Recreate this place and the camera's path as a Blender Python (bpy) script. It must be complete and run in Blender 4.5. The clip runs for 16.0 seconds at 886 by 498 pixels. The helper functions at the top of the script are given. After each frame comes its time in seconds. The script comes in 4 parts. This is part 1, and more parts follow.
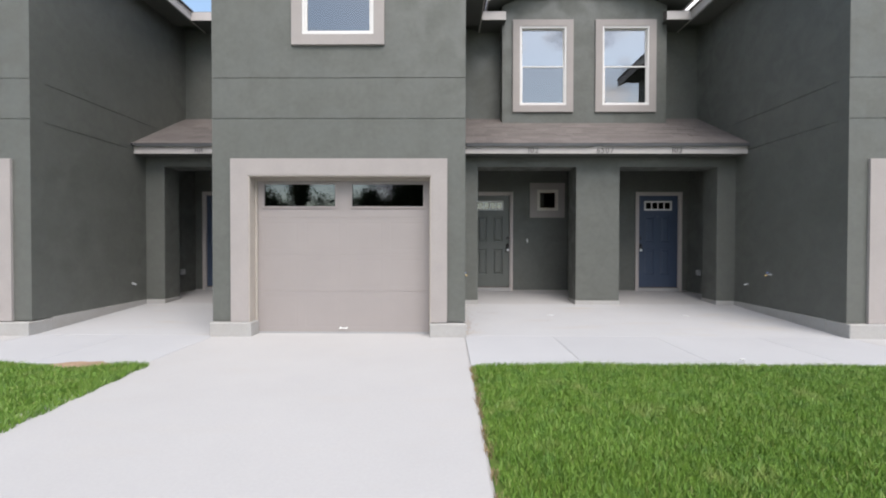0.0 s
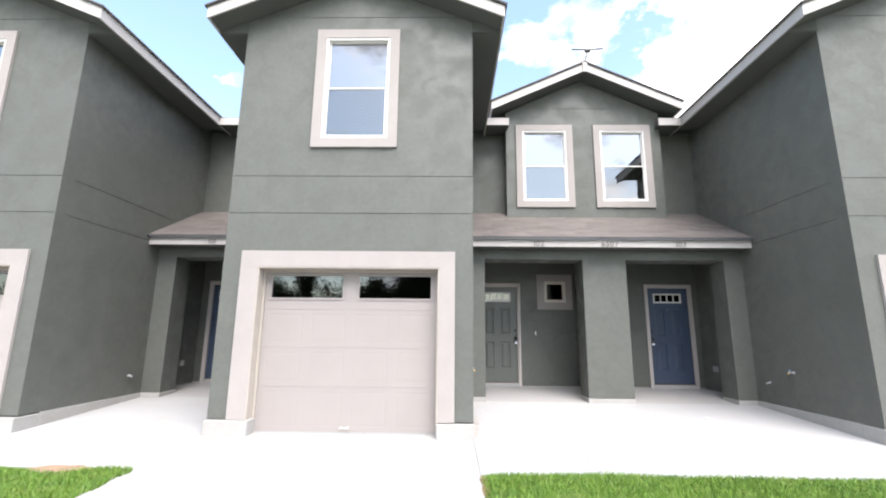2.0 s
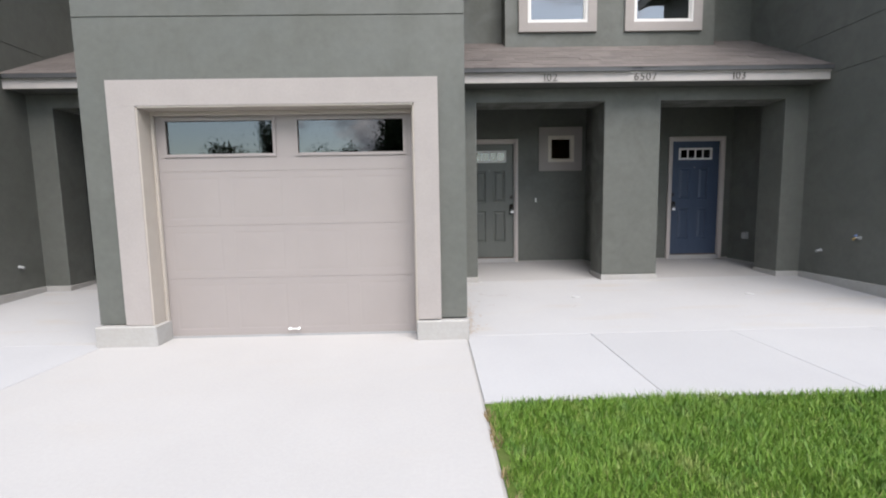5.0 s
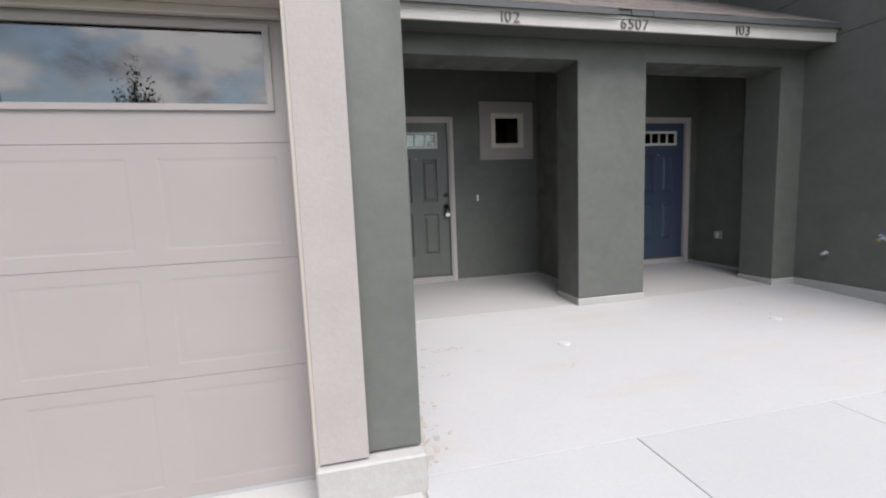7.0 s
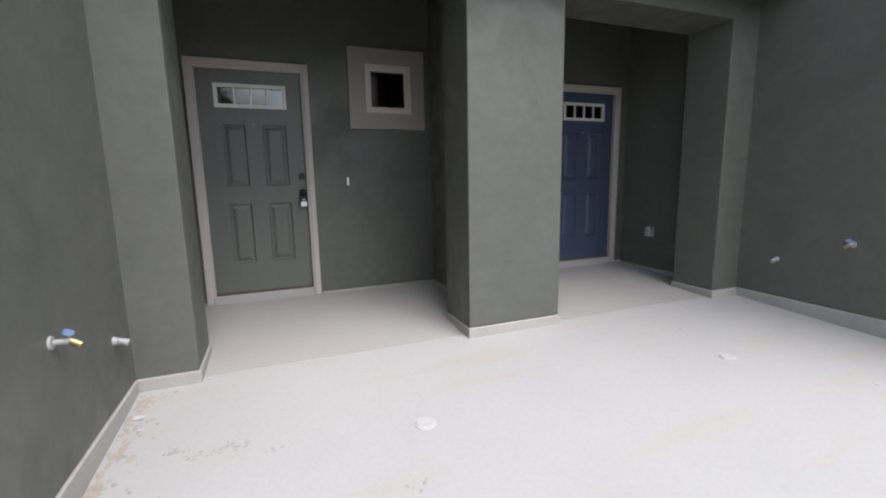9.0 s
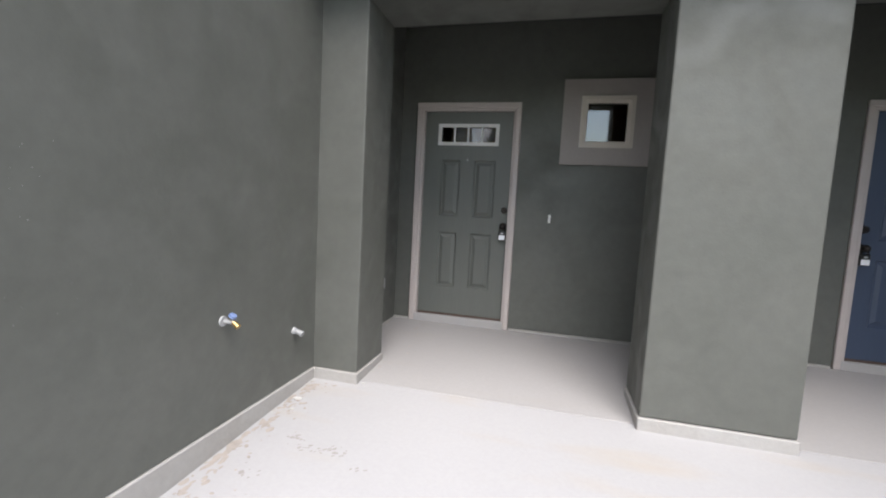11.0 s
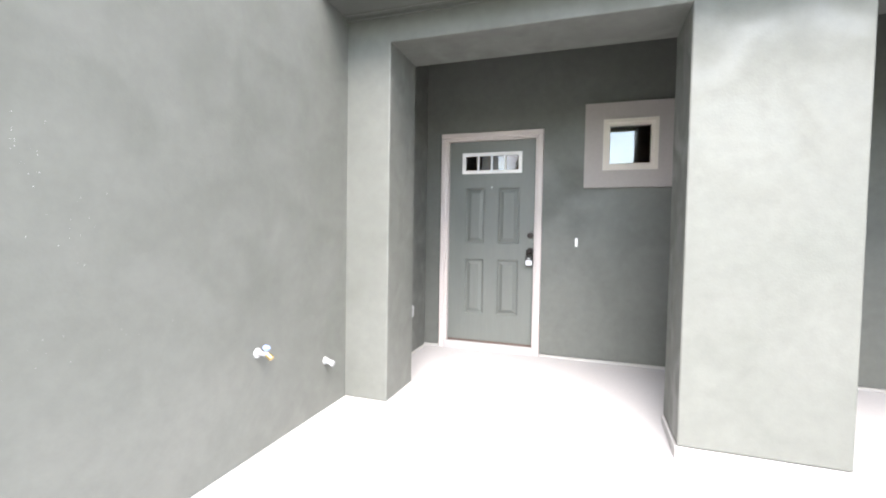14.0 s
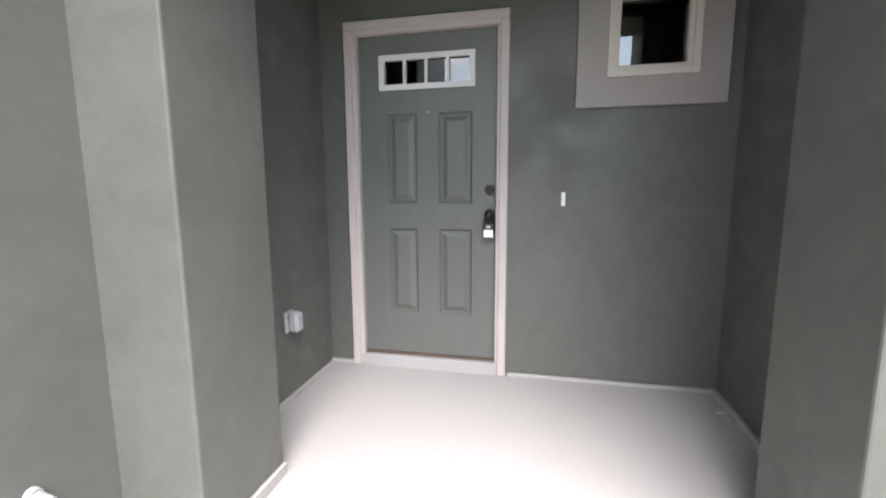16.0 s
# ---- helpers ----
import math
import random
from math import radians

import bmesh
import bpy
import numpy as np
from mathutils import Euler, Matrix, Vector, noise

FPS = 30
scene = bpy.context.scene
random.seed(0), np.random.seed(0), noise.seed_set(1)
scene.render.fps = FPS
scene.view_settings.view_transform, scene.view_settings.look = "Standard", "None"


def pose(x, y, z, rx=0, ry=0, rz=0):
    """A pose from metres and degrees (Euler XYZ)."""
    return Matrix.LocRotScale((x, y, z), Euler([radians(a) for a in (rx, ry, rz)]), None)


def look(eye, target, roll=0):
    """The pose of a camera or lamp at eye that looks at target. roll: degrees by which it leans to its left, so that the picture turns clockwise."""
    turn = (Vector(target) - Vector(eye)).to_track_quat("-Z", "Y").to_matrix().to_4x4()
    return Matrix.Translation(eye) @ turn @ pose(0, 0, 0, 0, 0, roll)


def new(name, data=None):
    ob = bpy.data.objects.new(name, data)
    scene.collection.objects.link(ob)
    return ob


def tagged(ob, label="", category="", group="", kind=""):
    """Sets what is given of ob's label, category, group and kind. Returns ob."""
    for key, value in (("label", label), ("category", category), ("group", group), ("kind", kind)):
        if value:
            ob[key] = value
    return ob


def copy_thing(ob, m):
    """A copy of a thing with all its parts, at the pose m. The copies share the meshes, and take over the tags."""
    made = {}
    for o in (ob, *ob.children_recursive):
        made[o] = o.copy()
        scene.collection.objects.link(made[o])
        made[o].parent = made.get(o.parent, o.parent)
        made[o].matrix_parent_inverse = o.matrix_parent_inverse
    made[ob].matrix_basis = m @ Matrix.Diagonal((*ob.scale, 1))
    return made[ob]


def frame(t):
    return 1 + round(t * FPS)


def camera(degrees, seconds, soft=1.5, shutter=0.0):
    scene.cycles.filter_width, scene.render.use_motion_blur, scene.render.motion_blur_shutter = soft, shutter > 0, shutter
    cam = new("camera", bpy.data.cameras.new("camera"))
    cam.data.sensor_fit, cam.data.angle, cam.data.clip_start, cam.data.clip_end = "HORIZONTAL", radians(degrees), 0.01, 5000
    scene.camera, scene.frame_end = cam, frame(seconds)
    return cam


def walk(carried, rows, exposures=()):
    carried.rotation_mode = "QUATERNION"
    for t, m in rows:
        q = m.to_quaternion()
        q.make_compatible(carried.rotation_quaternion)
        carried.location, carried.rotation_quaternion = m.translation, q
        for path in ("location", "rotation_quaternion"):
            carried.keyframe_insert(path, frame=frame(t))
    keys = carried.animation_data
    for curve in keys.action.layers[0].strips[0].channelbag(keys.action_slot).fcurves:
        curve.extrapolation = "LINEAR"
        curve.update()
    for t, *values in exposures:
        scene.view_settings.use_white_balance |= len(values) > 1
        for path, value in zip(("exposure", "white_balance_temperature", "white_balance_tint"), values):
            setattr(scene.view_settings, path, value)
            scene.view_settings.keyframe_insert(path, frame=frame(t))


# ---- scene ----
# Camera and its walk
cam = camera(91.3, 16.0, soft=2.0)
PATH = [
    (0, (0.551, 0.656, 1.236), (0.534, 2.656, 1.21), 0.1),
    (0.5, (0.542, 0.662, 1.321), (0.54, 2.625, 1.704), -1.0),
    (1, (0.533, 0.661, 1.4), (0.515, 2.552, 2.05), -0.5),
    (1.5, (0.513, 0.673, 1.377), (0.483, 2.582, 1.973), -0.3),
    (2, (0.513, 0.683, 1.293), (0.472, 2.647, 1.672), 0.6),
    (2.5, (0.492, 0.691, 1.264), (0.462, 2.687, 1.385), 0.7),
    (3, (0.449, 0.742, 1.218), (0.461, 2.738, 1.09), 0.0),
    (3.5, (0.469, 1.046, 1.21), (0.498, 3.043, 1.106), -0.9),
    (4, (0.526, 1.446, 1.197), (0.496, 3.44, 1.038), 0.8),
    (4.5, (0.498, 1.95, 1.2), (0.545, 3.943, 1.032), -0.5),
    (4.7, (0.504, 2.147, 1.209), (0.542, 4.138, 1.02), -1.0),
    (7, (0.503, 4.531, 1.31), (0.953, 6.466, 1.079), -2.3),
    (7.5, (0.638, 4.95, 1.285), (1.401, 6.769, 0.954), -2.4),
    (8, (0.912, 5.27, 1.313), (1.801, 7.026, 0.958), -2.0),
    (8.5, (1.244, 5.598, 1.352), (2.269, 7.29, 1.055), -1.7),
    (9, (1.609, 5.775, 1.3), (2.324, 7.615, 0.983), -1.1),
    (9.5, (1.898, 5.931, 1.306), (2.196, 7.88, 0.97), -0.4),
    (9.7, (1.995, 6.007, 1.312), (2.162, 7.981, 1.042), 1.5),
    (11.8, (2.397, 5.922, 1.371), (1.756, 7.815, 1.304), 0.5),
    (12, (2.402, 5.913, 1.389), (1.755, 7.803, 1.486), 0.9),
    (12.5, (2.381, 5.902, 1.442), (1.748, 7.765, 1.798), 1.2),
    (13, (2.423, 5.897, 1.443), (1.764, 7.759, 1.758), 1.2),
    (13.5, (2.401, 5.908, 1.416), (1.753, 7.79, 1.615), 1.2),
    (14, (2.405, 5.931, 1.364), (1.776, 7.828, 1.291), 1.0),
    (14.5, (2.36, 6.138, 1.306), (1.786, 8.033, 1.023), 0.1),
    (15, (2.241, 6.518, 1.341), (1.815, 8.452, 1.062), -1.3),
    (15.5, (2.201, 7.005, 1.356), (1.819, 8.952, 1.106), -0.8),
    (16, (2.172, 7.522, 1.366), (1.748, 9.456, 1.088), -0.3),
]
EXPOSURES = [
    (0, 0.46, 6530, 12.6), (0.5, 0.52, 6530, 12.6), (1, 0.84, 6530, 11.7), (1.5, 1.17, 6530, 12.2), (2.5, 1.27, 6530, 12.2), (3, 1.07, 6530, 11.3), (3.5, 0.82, 6530, 12.2), (4.5, 0.64, 6530, 12.6),
    (7, 0.67, 6530, 12.6), (8.5, 0.62, 6530, 12.2), (9.5, 0.70, 6530, 12.2), (11.8, 1.27, 6560, 14.4), (12, 1.42, 6560, 14.4), (12.5, 2.05, 6560, 14.9),
    (13, 2.32, 6560, 14.9), (13.5, 2.56, 6560, 14.9), (14, 2.68, 6560, 14.4), (14.5, 2.42, 6560, 13.8), (15, 2.04, 6560, 13.8), (15.5, 1.85, 6560, 14.4), (16, 1.92, 6560, 14.9)]
walk(cam, [(t, look(eye, target, roll)) for t, eye, target, roll in PATH], EXPOSURES)

# ---------------------------------------------------------------- world and sun
world = bpy.data.worlds.new("sky")
scene.world = world
world.use_nodes = True
wn, wl = world.node_tree.nodes, world.node_tree.links
wn.clear()
SUN_ELEVATION, SUN_AZIMUTH = radians(57), radians(158)
sky = wn.new("ShaderNodeTexSky")
sky.sky_type = "NISHITA"
sky.sun_disc = False
sky.sun_elevation, sky.sun_rotation = SUN_ELEVATION, SUN_AZIMUTH
sky.air_density, sky.dust_density = 1.0, 1.5
coords = wn.new("ShaderNodeTexCoord")
squash = wn.new("ShaderNodeMapping")
squash.inputs["Scale"].default_value = (1.0, 1.0, 1.7)
squash.inputs["Location"].default_value = (1.9, 0.7, 0.3)
wl.new(coords.outputs["Generated"], squash.inputs["Vector"])
billow = wn.new("ShaderNodeTexNoise")
billow.inputs["Scale"].default_value, billow.inputs["Detail"].default_value = 2.6, 9.0
billow.inputs["Roughness"].default_value = 0.58
wl.new(squash.outputs["Vector"], billow.inputs["Vector"])
# a large bank of cloud ahead and to the right
bank = wn.new("ShaderNodeVectorMath")
bank.operation = "DOT_PRODUCT"
bank.inputs[1].default_value = Vector((0.62, 0.62, 0.48)).normalized()
wl.new(coords.outputs["Generated"], bank.inputs[0])
bank_fade = wn.new("ShaderNodeMapRange")
bank_fade.inputs["From Min"].default_value, bank_fade.inputs["From Max"].default_value = 0.84, 0.985
bank_fade.inputs["To Min"].default_value, bank_fade.inputs["To Max"].default_value = 0.0, 0.22
wl.new(bank.outputs["Value"], bank_fade.inputs["Value"])
back = wn.new("ShaderNodeSeparateXYZ")
wl.new(coords.outputs["Generated"], back.inputs["Vector"])
back_fade = wn.new("ShaderNodeMapRange")
back_fade.inputs["From Min"].default_value, back_fade.inputs["From Max"].default_value = 0.1, -0.4
back_fade.inputs["To Min"].default_value, back_fade.inputs["To Max"].default_value = -0.03, 0.085
wl.new(back.outputs["Y"], back_fade.inputs["Value"])
cover = wn.new("ShaderNodeMath")
wl.new(billow.outputs["Fac"], cover.inputs[0])
wl.new(bank_fade.outputs["Result"], cover.inputs[1])
cover_all = wn.new("ShaderNodeMath")
wl.new(cover.outputs[0], cover_all.inputs[0])
wl.new(back_fade.outputs["Result"], cover_all.inputs[1])
mask = wn.new("ShaderNodeMapRange")
mask.inputs["From Min"].default_value, mask.inputs["From Max"].default_value = 0.55, 0.62
wl.new(cover_all.outputs[0], mask.inputs["Value"])
body = wn.new("ShaderNodeValToRGB")
body.color_ramp.elements[0].position, body.color_ramp.elements[0].color = 0.40, (6.0, 6.4, 7.2, 1)
body.color_ramp.elements[1].position, body.color_ramp.elements[1].color = 0.60, (20, 20, 20, 1)
shade = wn.new("ShaderNodeTexNoise")
shade.inputs["Scale"].default_value, shade.inputs["Detail"].default_value = 6.5, 7.0
wl.new(squash.outputs["Vector"], shade.inputs["Vector"])
wl.new(shade.outputs["Fac"], body.inputs["Fac"])
lift = wn.new("ShaderNodeMix")
lift.data_type, lift.blend_type = "RGBA", "MULTIPLY"
lift.inputs["Factor"].default_value = 1.0
lift.inputs["B"].default_value = (3.2, 3.15, 2.8, 1)
wl.new(sky.outputs["Color"], lift.inputs["A"])
blend = wn.new("ShaderNodeMix")
blend.data_type = "RGBA"
wl.new(mask.outputs["Result"], blend.inputs["Factor"])
wl.new(lift.outputs["Result"], blend.inputs["A"])
wl.new(body.outputs["Color"], blend.inputs["B"])
glow = wn.new("ShaderNodeBackground")
glow.inputs["Strength"].default_value = 0.075
wl.new(blend.outputs["Result"], glow.inputs["Color"])
wout = wn.new("ShaderNodeOutputWorld")
wl.new(glow.outputs["Background"], wout.inputs["Surface"])

sun = new("sun", bpy.data.lights.new("sun", "SUN"))
sun.data.energy, sun.data.angle, sun.data.color = 3.0, radians(48), (1.0, 0.985, 0.97)
reach = 30 / math.tan(SUN_ELEVATION)
sun.matrix_world = look((0, 0, 30), (-reach * math.sin(SUN_AZIMUTH), -reach * math.cos(SUN_AZIMUTH), 0))


# ---------------------------------------------------------------- materials
def material(name, colour, rough=0.8, metal=0.0, mottle=0.0, mottle_size=1.5, grain=0.0, grain_size=60.0,
             bump=0.0, bump_size=120.0, tint=None, spec=0.5, per_piece=0.0, stretch=(1, 1, 1)):
    """A surface with two scales of colour variation and fine relief, in metres."""
    m = bpy.data.materials.new(name)
    m.use_nodes = True
    n, l = m.node_tree.nodes, m.node_tree.links
    b = n["Principled BSDF"]
    b.inputs["Roughness"].default_value, b.inputs["Metallic"].default_value = rough, metal
    b.inputs["Specular IOR Level"].default_value = spec
    tc = n.new("ShaderNodeTexCoord")
    mp = n.new("ShaderNodeMapping")
    mp.inputs["Scale"].default_value = stretch
    l.new(tc.outputs["Object"], mp.inputs["Vector"])
    socket = None
    base = n.new("ShaderNodeRGB")
    base.outputs[0].default_value = (*colour, 1)
    socket = base.outputs[0]

    def vary(size, amount, detail, other):
        nz = n.new("ShaderNodeTexNoise")
        nz.inputs["Scale"].default_value, nz.inputs["Detail"].default_value = size, detail
        nz.inputs["Roughness"].default_value = 0.6
        l.new(mp.outputs["Vector"], nz.inputs["Vector"])
        rg = n.new("ShaderNodeMapRange")
        rg.inputs["From Min"].default_value, rg.inputs["From Max"].default_value = 0.32, 0.68
        rg.inputs["To Min"].default_value, rg.inputs["To Max"].default_value = 0.0, amount
        l.new(nz.outputs["Fac"], rg.inputs["Value"])
        mx = n.new("ShaderNodeMix")
        mx.data_type = "RGBA"
        l.new(rg.outputs["Result"], mx.inputs["Factor"])
        l.new(socket, mx.inputs["A"])
        mx.inputs["B"].default_value = (*other, 1)
        return mx.outputs["Result"]

    if mottle:
        socket = vary(mottle_size, mottle, 5.0, tint or tuple(c * 0.55 for c in colour))
    if grain:
        socket = vary(grain_size, grain, 3.0, tuple(c * 0.5 for c in colour))
    if per_piece:
        info = n.new("ShaderNodeObjectInfo")
        hv = n.new("ShaderNodeHueSaturation")
        rg = n.new("ShaderNodeMapRange")
        rg.inputs["To Min"].default_value, rg.inputs["To Max"].default_value = 1 - per_piece, 1 + per_piece
        l.new(info.outputs["Random"], rg.inputs["Value"])
        l.new(rg.outputs["Result"], hv.inputs["Value"])
        l.new(socket, hv.inputs["Color"])
        socket = hv.outputs["Color"]
    l.new(socket, b.inputs["Base Color"])
    if bump:
        nz = n.new("ShaderNodeTexNoise")
        nz.inputs["Scale"].default_value, nz.inputs["Detail"].default_value = bump_size, 4.0
        l.new(mp.outputs["Vector"], nz.inputs["Vector"])
        bp = n.new("ShaderNodeBump")
        bp.inputs["Strength"].default_value, bp.inputs["Distance"].default_value = bump, 0.01
        l.new(nz.outputs["Fac"], bp.inputs["Height"])
        l.new(bp.outputs["Normal"], b.inputs["Normal"])
    return m


def stucco_material():
    """Grey-green painted stucco: trowel clouds, fine sand relief."""
    m = material("stucco", (0.0981, 0.102, 0.0909), 0.8, mottle=0.3, mottle_size=3.2, tint=(0.139, 0.142, 0.13),
                 grain=0.2, grain_size=15, spec=0.5)
    n, l = m.node_tree.nodes, m.node_tree.links
    tc = n.new("ShaderNodeTexCoord")
    total = None
    for size, height in ((2.0, 0.3), (8.0, 0.2), (90.0, 0.09)):
        nz = n.new("ShaderNodeTexNoise")
        nz.inputs["Scale"].default_value, nz.inputs["Detail"].default_value = size, 3.0
        l.new(tc.outputs["Object"], nz.inputs["Vector"])
        mu = n.new("ShaderNodeMath")
        mu.operation = "MULTIPLY"
        mu.inputs[1].default_value = height
        l.new(nz.outputs["Fac"], mu.inputs[0])
        if total is None:
            total = mu.outputs[0]
        else:
            ad = n.new("ShaderNodeMath")
            l.new(total, ad.inputs[0])
            l.new(mu.outputs[0], ad.inputs[1])
            total = ad.outputs[0]
    bp = n.new("ShaderNodeBump")
    bp.inputs["Strength"].default_value, bp.inputs["Distance"].default_value = 0.55, 0.012
    # patchy sheen of the paint, where the trowel closed the surface
    patch, sheen = n.new("ShaderNodeTexNoise"), n.new("ShaderNodeMapRange")
    patch.inputs["Scale"].default_value, patch.inputs["Detail"].default_value = 3.4, 6.0
    patch.inputs["Distortion"].default_value = 0.6
    l.new(tc.outputs["Object"], patch.inputs["Vector"])
    sheen.inputs["From Min"].default_value, sheen.inputs["From Max"].default_value = 0.38, 0.62
    sheen.inputs["To Min"].default_value, sheen.inputs["To Max"].default_value = 0.74, 0.44
    l.new(patch.outputs["Fac"], sheen.inputs["Value"])
    l.new(sheen.outputs["Result"], n["Principled BSDF"].inputs["Roughness"])
    l.new(total, bp.inputs["Height"])
    l.new(bp.outputs["Normal"], n["Principled BSDF"].inputs["Normal"])
    return m


def concrete_material(name, colour, rust=0.0):
    """Broom-finished new concrete with faint stains and a few rusty smears."""
    m = material(name, colour, 0.85, mottle=0.35, mottle_size=0.9, tint=tuple(c * 0.86 for c in colour),
                 grain=0.08, grain_size=45, bump=0.12, bump_size=90, spec=0.3, per_piece=0.02)
    if rust:
        n, l = m.node_tree.nodes, m.node_tree.links
        b = n["Principled BSDF"]
        old = b.inputs["Base Color"].links[0].from_socket
        tc = n.new("ShaderNodeTexCoord")
        mp = n.new("ShaderNodeMapping")
        mp.inputs["Scale"].default_value = (0.55, 2.4, 1)
        l.new(tc.outputs["Object"], mp.inputs["Vector"])
        nz = n.new("ShaderNodeTexNoise")
        nz.inputs["Scale"].default_value, nz.inputs["Detail"].default_value = 1.6, 6.0
        l.new(mp.outputs["Vector"], nz.inputs["Vector"])
        rg = n.new("ShaderNodeMapRange")
        rg.inputs["From Min"].default_value, rg.inputs["From Max"].default_value = 0.56, 0.76
        rg.inputs["To Max"].default_value = rust
        l.new(nz.outputs["Fac"], rg.inputs["Value"])
        mx = n.new("ShaderNodeMix")
        mx.data_type = "RGBA"
        l.new(rg.outputs["Result"], mx.inputs["Factor"])
        l.new(old, mx.inputs["A"])
        mx.inputs["B"].default_value = (0.38, 0.30, 0.18, 1)
        l.new(mx.outputs["Result"], b.inputs["Base Color"])
    return m


def glass_material(name, tone, ior, gleam=0.8):
    """A clear pane: a mirror by its Fresnel share, else see-through."""
    m = bpy.data.materials.new(name)
    m.use_nodes = True
    n, l = m.node_tree.nodes, m.node_tree.links
    n.clear()
    fr = n.new("ShaderNodeFresnel")
    fr.inputs["IOR"].default_value = ior
    clear, gloss, mix = n.new("ShaderNodeBsdfTransparent"), n.new("ShaderNodeBsdfGlossy"), n.new("ShaderNodeMixShader")
    clear.inputs["Color"].default_value = (*tone, 1)
    gloss.inputs["Roughness"].default_value = 0.01
    gloss.inputs["Color"].default_value = (gleam, gleam, gleam, 1)
    o = n.new("ShaderNodeOutputMaterial")
    l.new(fr.outputs[0], mix.inputs[0])
    l.new(clear.outputs[0], mix.inputs[1])
    l.new(gloss.outputs[0], mix.inputs[2])
    l.new(mix.outputs[0], o.inputs["Surface"])
    return m


STUCCO = stucco_material()
TRIM = material("trim_stucco", (0.346, 0.316, 0.302), 0.85, mottle=0.2, mottle_size=2.5, grain=0.1, grain_size=50, bump=0.12, bump_size=70, spec=0.3)
FASCIA = material("fascia_paint", (0.48, 0.445, 0.427), 0.7, mottle=0.25, mottle_size=3, grain=0.08, bump=0.1, bump_size=60)
GARAGE = material("garage_paint", (0.29, 0.26, 0.249), 0.55, mottle=0.12, mottle_size=2, grain=0.02, grain_size=40,
                  bump=0.02, bump_size=90)
CREAM = material("cream_jamb_paint", (0.397, 0.356, 0.315), 0.7, mottle=0.2, mottle_size=4, bump=0.1)
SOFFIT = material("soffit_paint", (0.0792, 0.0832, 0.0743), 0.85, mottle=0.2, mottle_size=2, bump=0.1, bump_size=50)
FOUNDATION = material("foundation_concrete", (0.365, 0.358, 0.347), 0.95, mottle=0.4, mottle_size=3.5, tint=(0.292, 0.271, 0.242),
                      grain=0.12, grain_size=30, bump=0.35, bump_size=35, spec=0.2)
DRIVE = concrete_material("drive_concrete", (0.378, 0.368, 0.361), 0.06)
WALKWAY = concrete_material("walkway_concrete", (0.378, 0.376, 0.382))
PATIO = concrete_material("patio_concrete", (0.374, 0.371, 0.375), 0.3)
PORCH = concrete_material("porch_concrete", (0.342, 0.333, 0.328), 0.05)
SHINGLE = material("roof_shingle", (0.17, 0.149, 0.14), 0.95, mottle=0.4, mottle_size=2.0, grain=0.5, grain_size=60, bump=0.6, bump_size=150, spec=0.2, per_piece=0.12)
SHINGLE_EDGE = material("roof_edge_felt", (0.05, 0.05, 0.055), 0.9, grain=0.3, bump=0.3)
DRIP = material("drip_edge_metal", (0.075, 0.077, 0.082), 0.65, metal=0.2, mottle=0.3, mottle_size=5)
VINYL = material("white_vinyl", (0.64, 0.625, 0.61), 0.45, mottle=0.08, mottle_size=6)
CREAM_VINYL = material("cream_vinyl", (0.561, 0.51, 0.451), 0.5, mottle=0.1, mottle_size=6)
DOOR_GREEN = material("grey_green_door_paint", (0.119, 0.126, 0.114), 0.45, mottle=0.15, mottle_size=3, grain=0.15, grain_size=30,
                      bump=0.12, bump_size=60, stretch=(4, 4, 0.3))
DOOR_BLUE = material("blue_door_paint", (0.0467, 0.0663, 0.111), 0.45, mottle=0.15, mottle_size=3, grain=0.15, grain_size=30,
                     bump=0.12, bump_size=60, stretch=(4, 4, 0.3))
DOOR_FRAME = material("door_frame_paint", (0.452, 0.404, 0.384), 0.6, mottle=0.15, mottle_size=5, bump=0.08)
BRONZE = material("oil_rubbed_bronze", (0.035, 0.03, 0.028), 0.35, metal=0.8, mottle=0.2, mottle_size=40)
NUMBER = material("pewter_number", (0.11, 0.10, 0.09), 0.5, metal=0.2, mottle=0.2, mottle_size=30)
BLACK = material("black_plastic", (0.015, 0.015, 0.016), 0.4)
CAP = material("drain_cap_plastic", (0.45, 0.45, 0.45), 0.6, mottle=0.3, mottle_size=20)
# ceiling colour darkened to carry the deep shade at the top of the porch
PORCH_CEILING = material("porch_ceiling_shade", (0.04, 0.0416, 0.0368), 0.9, mottle=0.2, mottle_size=2)
DARK_GREY = material("dark_grey_metal", (0.10, 0.10, 0.105), 0.5, metal=0.3, mottle=0.2, mottle_size=20)
SWEEP = material("worn_door_sweep", (0.10, 0.065, 0.05), 0.7, mottle=0.5, mottle_size=12)
LITTER = material("dry_leaf_bits", (0.37, 0.335, 0.305), 0.9, mottle=0.4, mottle_size=30)
LABEL = material("white_label", (0.75, 0.76, 0.8), 0.5)
BRASS = material("brass", (0.50, 0.36, 0.16), 0.38, metal=0.9, mottle=0.3, mottle_size=60)
GREY_PLASTIC = material("grey_plastic", (0.34, 0.345, 0.35), 0.5, mottle=0.2, mottle_size=30)
BLUE_TAG = material("blue_handle", (0.16, 0.22, 0.40), 0.5)
WHITE_PLASTIC = material("white_plastic", (0.82, 0.82, 0.8), 0.4)
PORCH_GLASS = glass_material("porch_window_glass", (0.86, 0.87, 0.87), 2.4, 0.42)
GLASS = glass_material("window_glass", (0.80, 0.83, 0.84), 3.3)
COATED_GLASS = glass_material("coated_window_glass", (0.82, 0.84, 0.85), 5.0)
